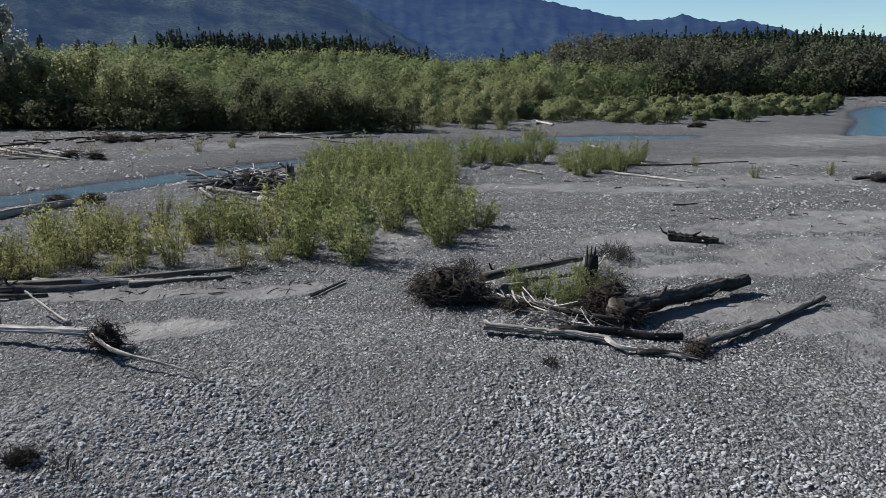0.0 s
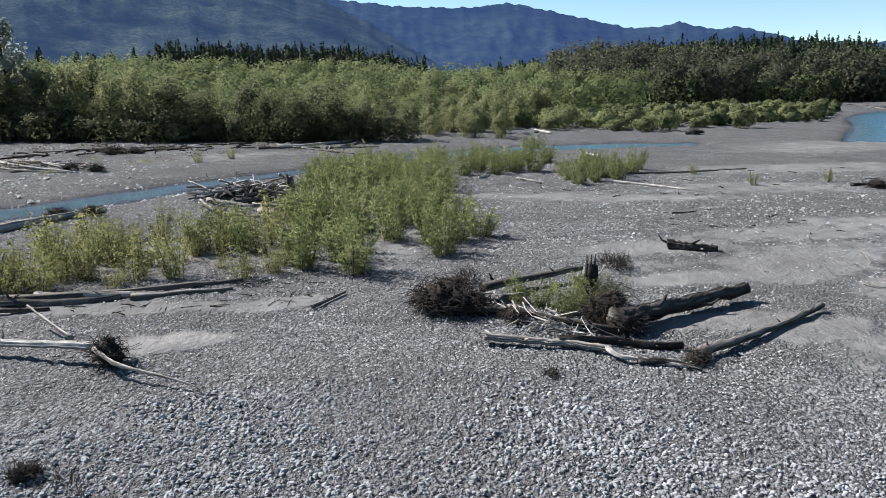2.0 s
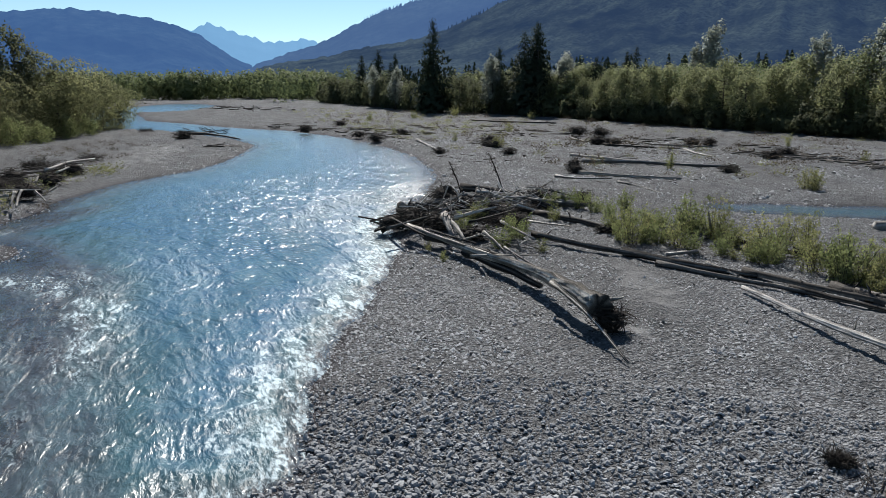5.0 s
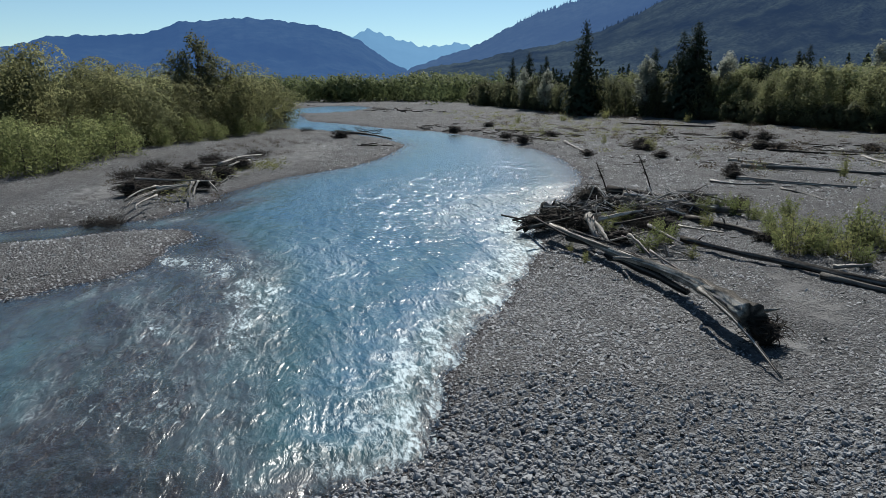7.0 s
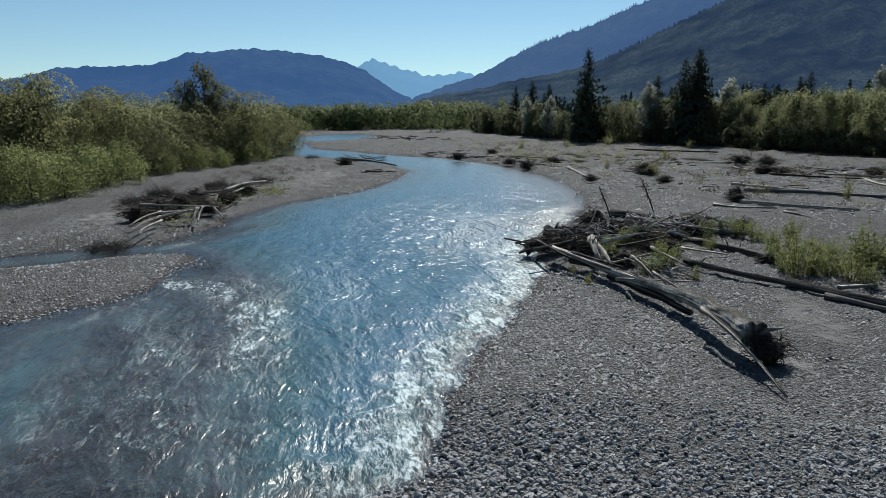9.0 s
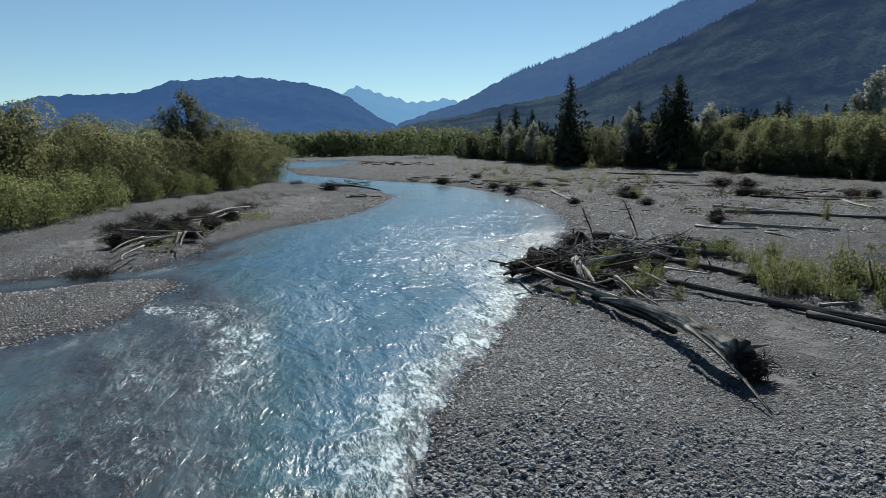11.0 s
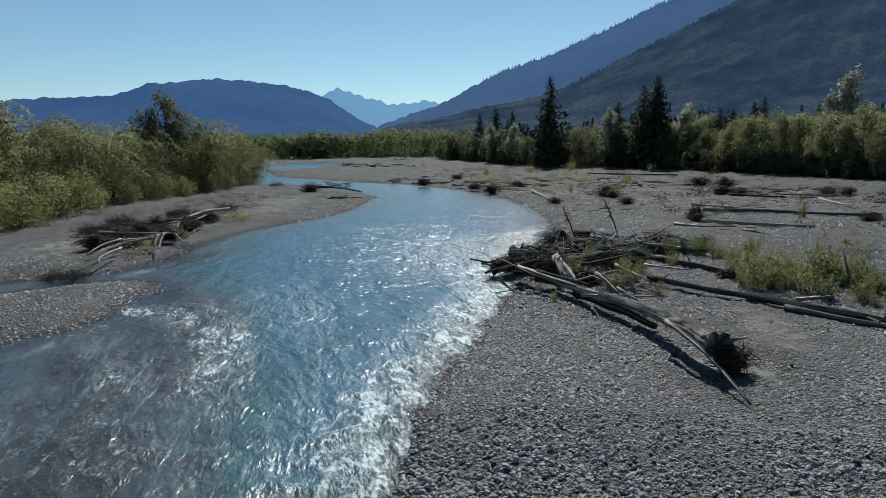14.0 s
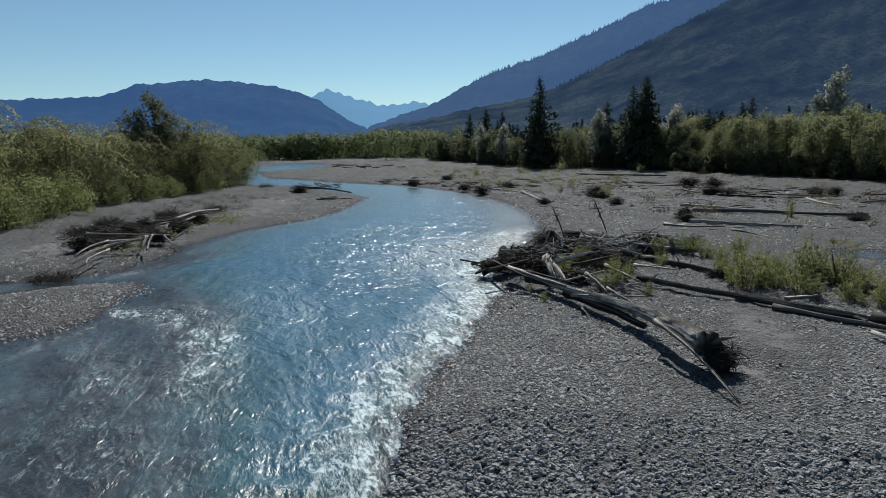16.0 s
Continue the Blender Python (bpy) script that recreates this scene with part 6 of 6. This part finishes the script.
tagged(new("driftwood_debris", mesh_from("driftwood_debris", *far_sticks([((-56, 62), (-33, 63), 112, 5.0, 0.10), ((-123, 53), (-59, 67), 60, 4.0, 0.12), ((-138, 25), (-98, 40), 34, 4.0, 0.12), ((-150, 30), (-75, 38), 70, 3.0, 0.09), ((-63, 29), (-60, 63), 44, 2.4, 0.05), ((-44, 29), (-41, 44), 24, 1.4, 0.04), ((-71, 31), (-46, 72), 44, 2.4, 0.05), ((3, 37), (27, 44), 26, 0.9, 0.03), ((-32, 21), (-21, 23), 60, 1.0, 0.03), ((115, 273), (136, 226), 38, 7.0, 0.25)]), DRIFT)), "bleached driftwood strewn over the far gravel flats", "driftwood", kind="stuff")
tagged(new("driftwood_debris", mesh_from("driftwood_debris", *far_sticks([((-115, 50), (-57, 64), 40, 3.0, 0.09), ((-46, 73), (-24, 85), 80, 4.0, 0.12), ((-140, 23), (-98, 40), 44, 3.2, 0.11), ((-367, 17), (-214, 44), 96, 6.0, 0.20), ((-63, 29), (-64, 68), 24, 2.0, 0.05), ((4, 47), (36, 58), 24, 1.3, 0.04), ((9, 37), (22, 35), 22, 0.7, 0.03), ((-14, 22), (-4, 24), 60, 0.9, 0.02), ((-29, 23), (-14, 31), 60, 1.2, 0.03)]), DARKWOOD)), "dark driftwood strewn over the far gravel flats", "driftwood", kind="stuff")


# ---- loose stones on the bar ----
def stone_material(name, single):
    k = Mat(name)
    pick = k.node("ShaderNodeObjectInfo").outputs["Random"] if single else k.node("ShaderNodeNewGeometry").outputs["Random Per Island"]
    tone = k.ramp(pick, [(0.0, (0.13, 0.135, 0.14)), (0.3, (0.24, 0.247, 0.256)), (0.75, (0.305, 0.314, 0.325)), (0.96, (0.345, 0.354, 0.365)), (1.0, (0.4, 0.408, 0.412))])
    tone = k.mix(k.grey(k.noise(0.15, 3.0), 0.35, 0.65), tone, k.mix(0.5, tone, (0.19, 0.188, 0.186)))
    speck = k.noise(40.0, 4.0)
    tone = k.mix(k.math("MULTIPLY", k.grey(speck, 0.35, 0.7), 0.35), tone, (0.1, 0.1, 0.1))
    return k.done(tone, 0.8, k.bump(speck, 0.3, 0.01), 0.06)


STONE = stone_material("river_cobbles", False)
LOOSE = stone_material("loose_cobbles", True)


def pebble(seed, rings=2):
    """One worn, slightly flat stone of radius about 1, open below."""
    r = np.random.RandomState(seed)
    m = 5
    v = [(r.uniform(-0.25, 0.25), r.uniform(-0.25, 0.25), 0.8 + 0.1 * r.rand())]
    for rad, z in ([(0.66, 0.66), (1.02, -0.1)] if rings == 2 else [(1.0, -0.1)]):
        for j in range(m):
            a = (j + 0.5 * (z < 0)) * 2 * math.pi / m + r.uniform(-0.3, 0.3)
            q = rad * r.uniform(0.75, 1.2)
            v.append((q * math.cos(a), q * math.sin(a), z + r.uniform(-0.2, 0.2)))
    f = [(0, 1 + j, 1 + (j + 1) % m) for j in range(m)]
    for k in range(rings - 1):
        for j in range(m):
            a, b, c, d = 1 + m * k + j, 1 + m * k + (j + 1) % m, 1 + m + m * k + j, 1 + m + m * k + (j + 1) % m
            f += [(a, c, d), (a, d, b)]
    return np.array(v), np.array(f)


def cobbles(name, xy, sizes, rng, label, rings=2):
    z, d = ground_height(xy[:, 0], xy[:, 1])
    kinds = [pebble(i, rings) for i in range(8)]
    nv = len(kinds[0][0])
    n = len(xy)
    pick = rng.randint(8, size=n)
    base = np.stack([k[0] for k in kinds])[pick]
    stretch = np.stack([rng.uniform(0.8, 1.35, n), rng.uniform(0.65, 1.0, n), rng.uniform(0.45, 0.95, n)], -1) * sizes[:, None]
    v = base * stretch[:, None]
    a = rng.uniform(0, 6.283, n)
    tx, ty = rng.normal(size=n) * 0.3, rng.normal(size=n) * 0.3
    c, s = np.cos(a)[:, None], np.sin(a)[:, None]
    x, y, zz = v[..., 0] * c - v[..., 1] * s, v[..., 0] * s + v[..., 1] * c, v[..., 2]
    zz = zz + x * tx[:, None] + y * ty[:, None]
    v = np.stack([x + xy[:, :1], y + xy[:, 1:], zz + (z + sizes * 0.16)[:, None]], -1).reshape(-1, 3)
    f = (np.stack([k[1] for k in kinds])[pick] + (np.arange(n) * nv)[:, None, None]).reshape(-1, 3)
    return tagged(new(name, mesh_from(name, v, f, STONE, rings == 1)), label, "stones", kind="stuff")


def scatter(r0, r1, a0, a1, number, rng, keep_sand):
    r = np.sqrt(rng.uniform(r0 * r0, r1 * r1, number))
    a = np.radians(rng.uniform(a0, a1, number))
    xy = np.stack([-r * np.sin(a), r * np.cos(a)], -1)
    z, d = ground_height(xy[:, 0], xy[:, 1])
    sand = np.maximum(blobs(xy[:, 0], xy[:, 1], SAND), blobs(xy[:, 0], xy[:, 1], PALE)) + 0.25 * ripple(xy[:, 0], xy[:, 1], 2.3, 6)
    keep = (rng.uniform(0, 1, number) > np.clip((sand - 0.25) * 2.2, 0, keep_sand)) & (d < 0.55)
    return xy[keep]


rng = np.random.RandomState(77)


def sizes_at(xy, spread):
    far = np.hypot(xy[:, 0], xy[:, 1])
    az = np.degrees(np.arctan2(-xy[:, 0], xy[:, 1]))
    mean = (1 + 0.22 * ripple(xy[:, 0], xy[:, 1], 6.0, 12)) * np.interp(az, [20, 50, 72, 110], [1, 1.15, 1.45, 1.45]) * np.interp(far, [9, 20, 60], [0.0275, 0.0275, 0.05])
    return np.exp((rng.normal(size=len(xy)) * spread).clip(-1, 0.85)) * mean


xy = np.concatenate([scatter(r, r + 1.5, -38, 112, n, rng, 0.97) for r, n in ((9.0, 5200), (10.5, 8400), (12.0, 9600), (13.5, 8400), (15.0, 4800))])
cobbles("cobble_bed", xy, sizes_at(xy, 0.55), rng, "rounded grey river cobbles covering the gravel bar")
xy = np.concatenate([scatter(r, r + 1.5, -38, 112, int(n), rng, 0.97) for r, n in [(15.0, 3500), (16.5, 8500)] + [(18 + 1.5 * i, 10500 * math.exp(-i / 10)) for i in range(22)]])
cobbles("cobble_bed", xy, sizes_at(xy, 0.5) * 0.78, rng, "rounded grey river cobbles on the open flats", 1)
xy = scatter(30, 66, -36, 12, 15000, rng, 0.85)
cobbles("cobble_bed", xy, 0.045 * np.exp(rng.normal(size=len(xy)) * 0.4), rng, "grey cobbles on the open gravel by the far willows", 1)
xy = scatter(48, 98, 20, 88, 16000, rng, 0.9)
xy = xy[ripple(xy[:, 0], xy[:, 1], 9.0, 21) > -0.2]
cobbles("cobble_bed", xy, 0.075 * np.exp(rng.normal(size=len(xy)) * 0.4), rng, "dark cobbles strewn over the far flats", 1)


# ---- the largest single cobbles near the middle of the bar ----
shapes = []
for i in range(8):
    v, f = pebble(300 + i)
    shapes.append(mesh_from("cobble", v, f, LOOSE, False))
xy = scatter(9.2, 13.5, -36, 108, 520, rng, 0.97)[:300]
for (x, y), z in zip(xy, on_ground_many(xy)):
    size = rng.uniform(0.05, 0.085)
    ob = new("cobble", shapes[rng.randint(8)])
    ob.parent = ground
    ob.matrix_basis = Matrix.LocRotScale((x, y, z + 0.2 * size), Euler((rng.normal() * 0.2, rng.normal() * 0.2, rng.uniform(0, 6.283))), (size * rng.uniform(0.9, 1.35), size * rng.uniform(0.75, 1.0), size * rng.uniform(0.55, 0.85)))
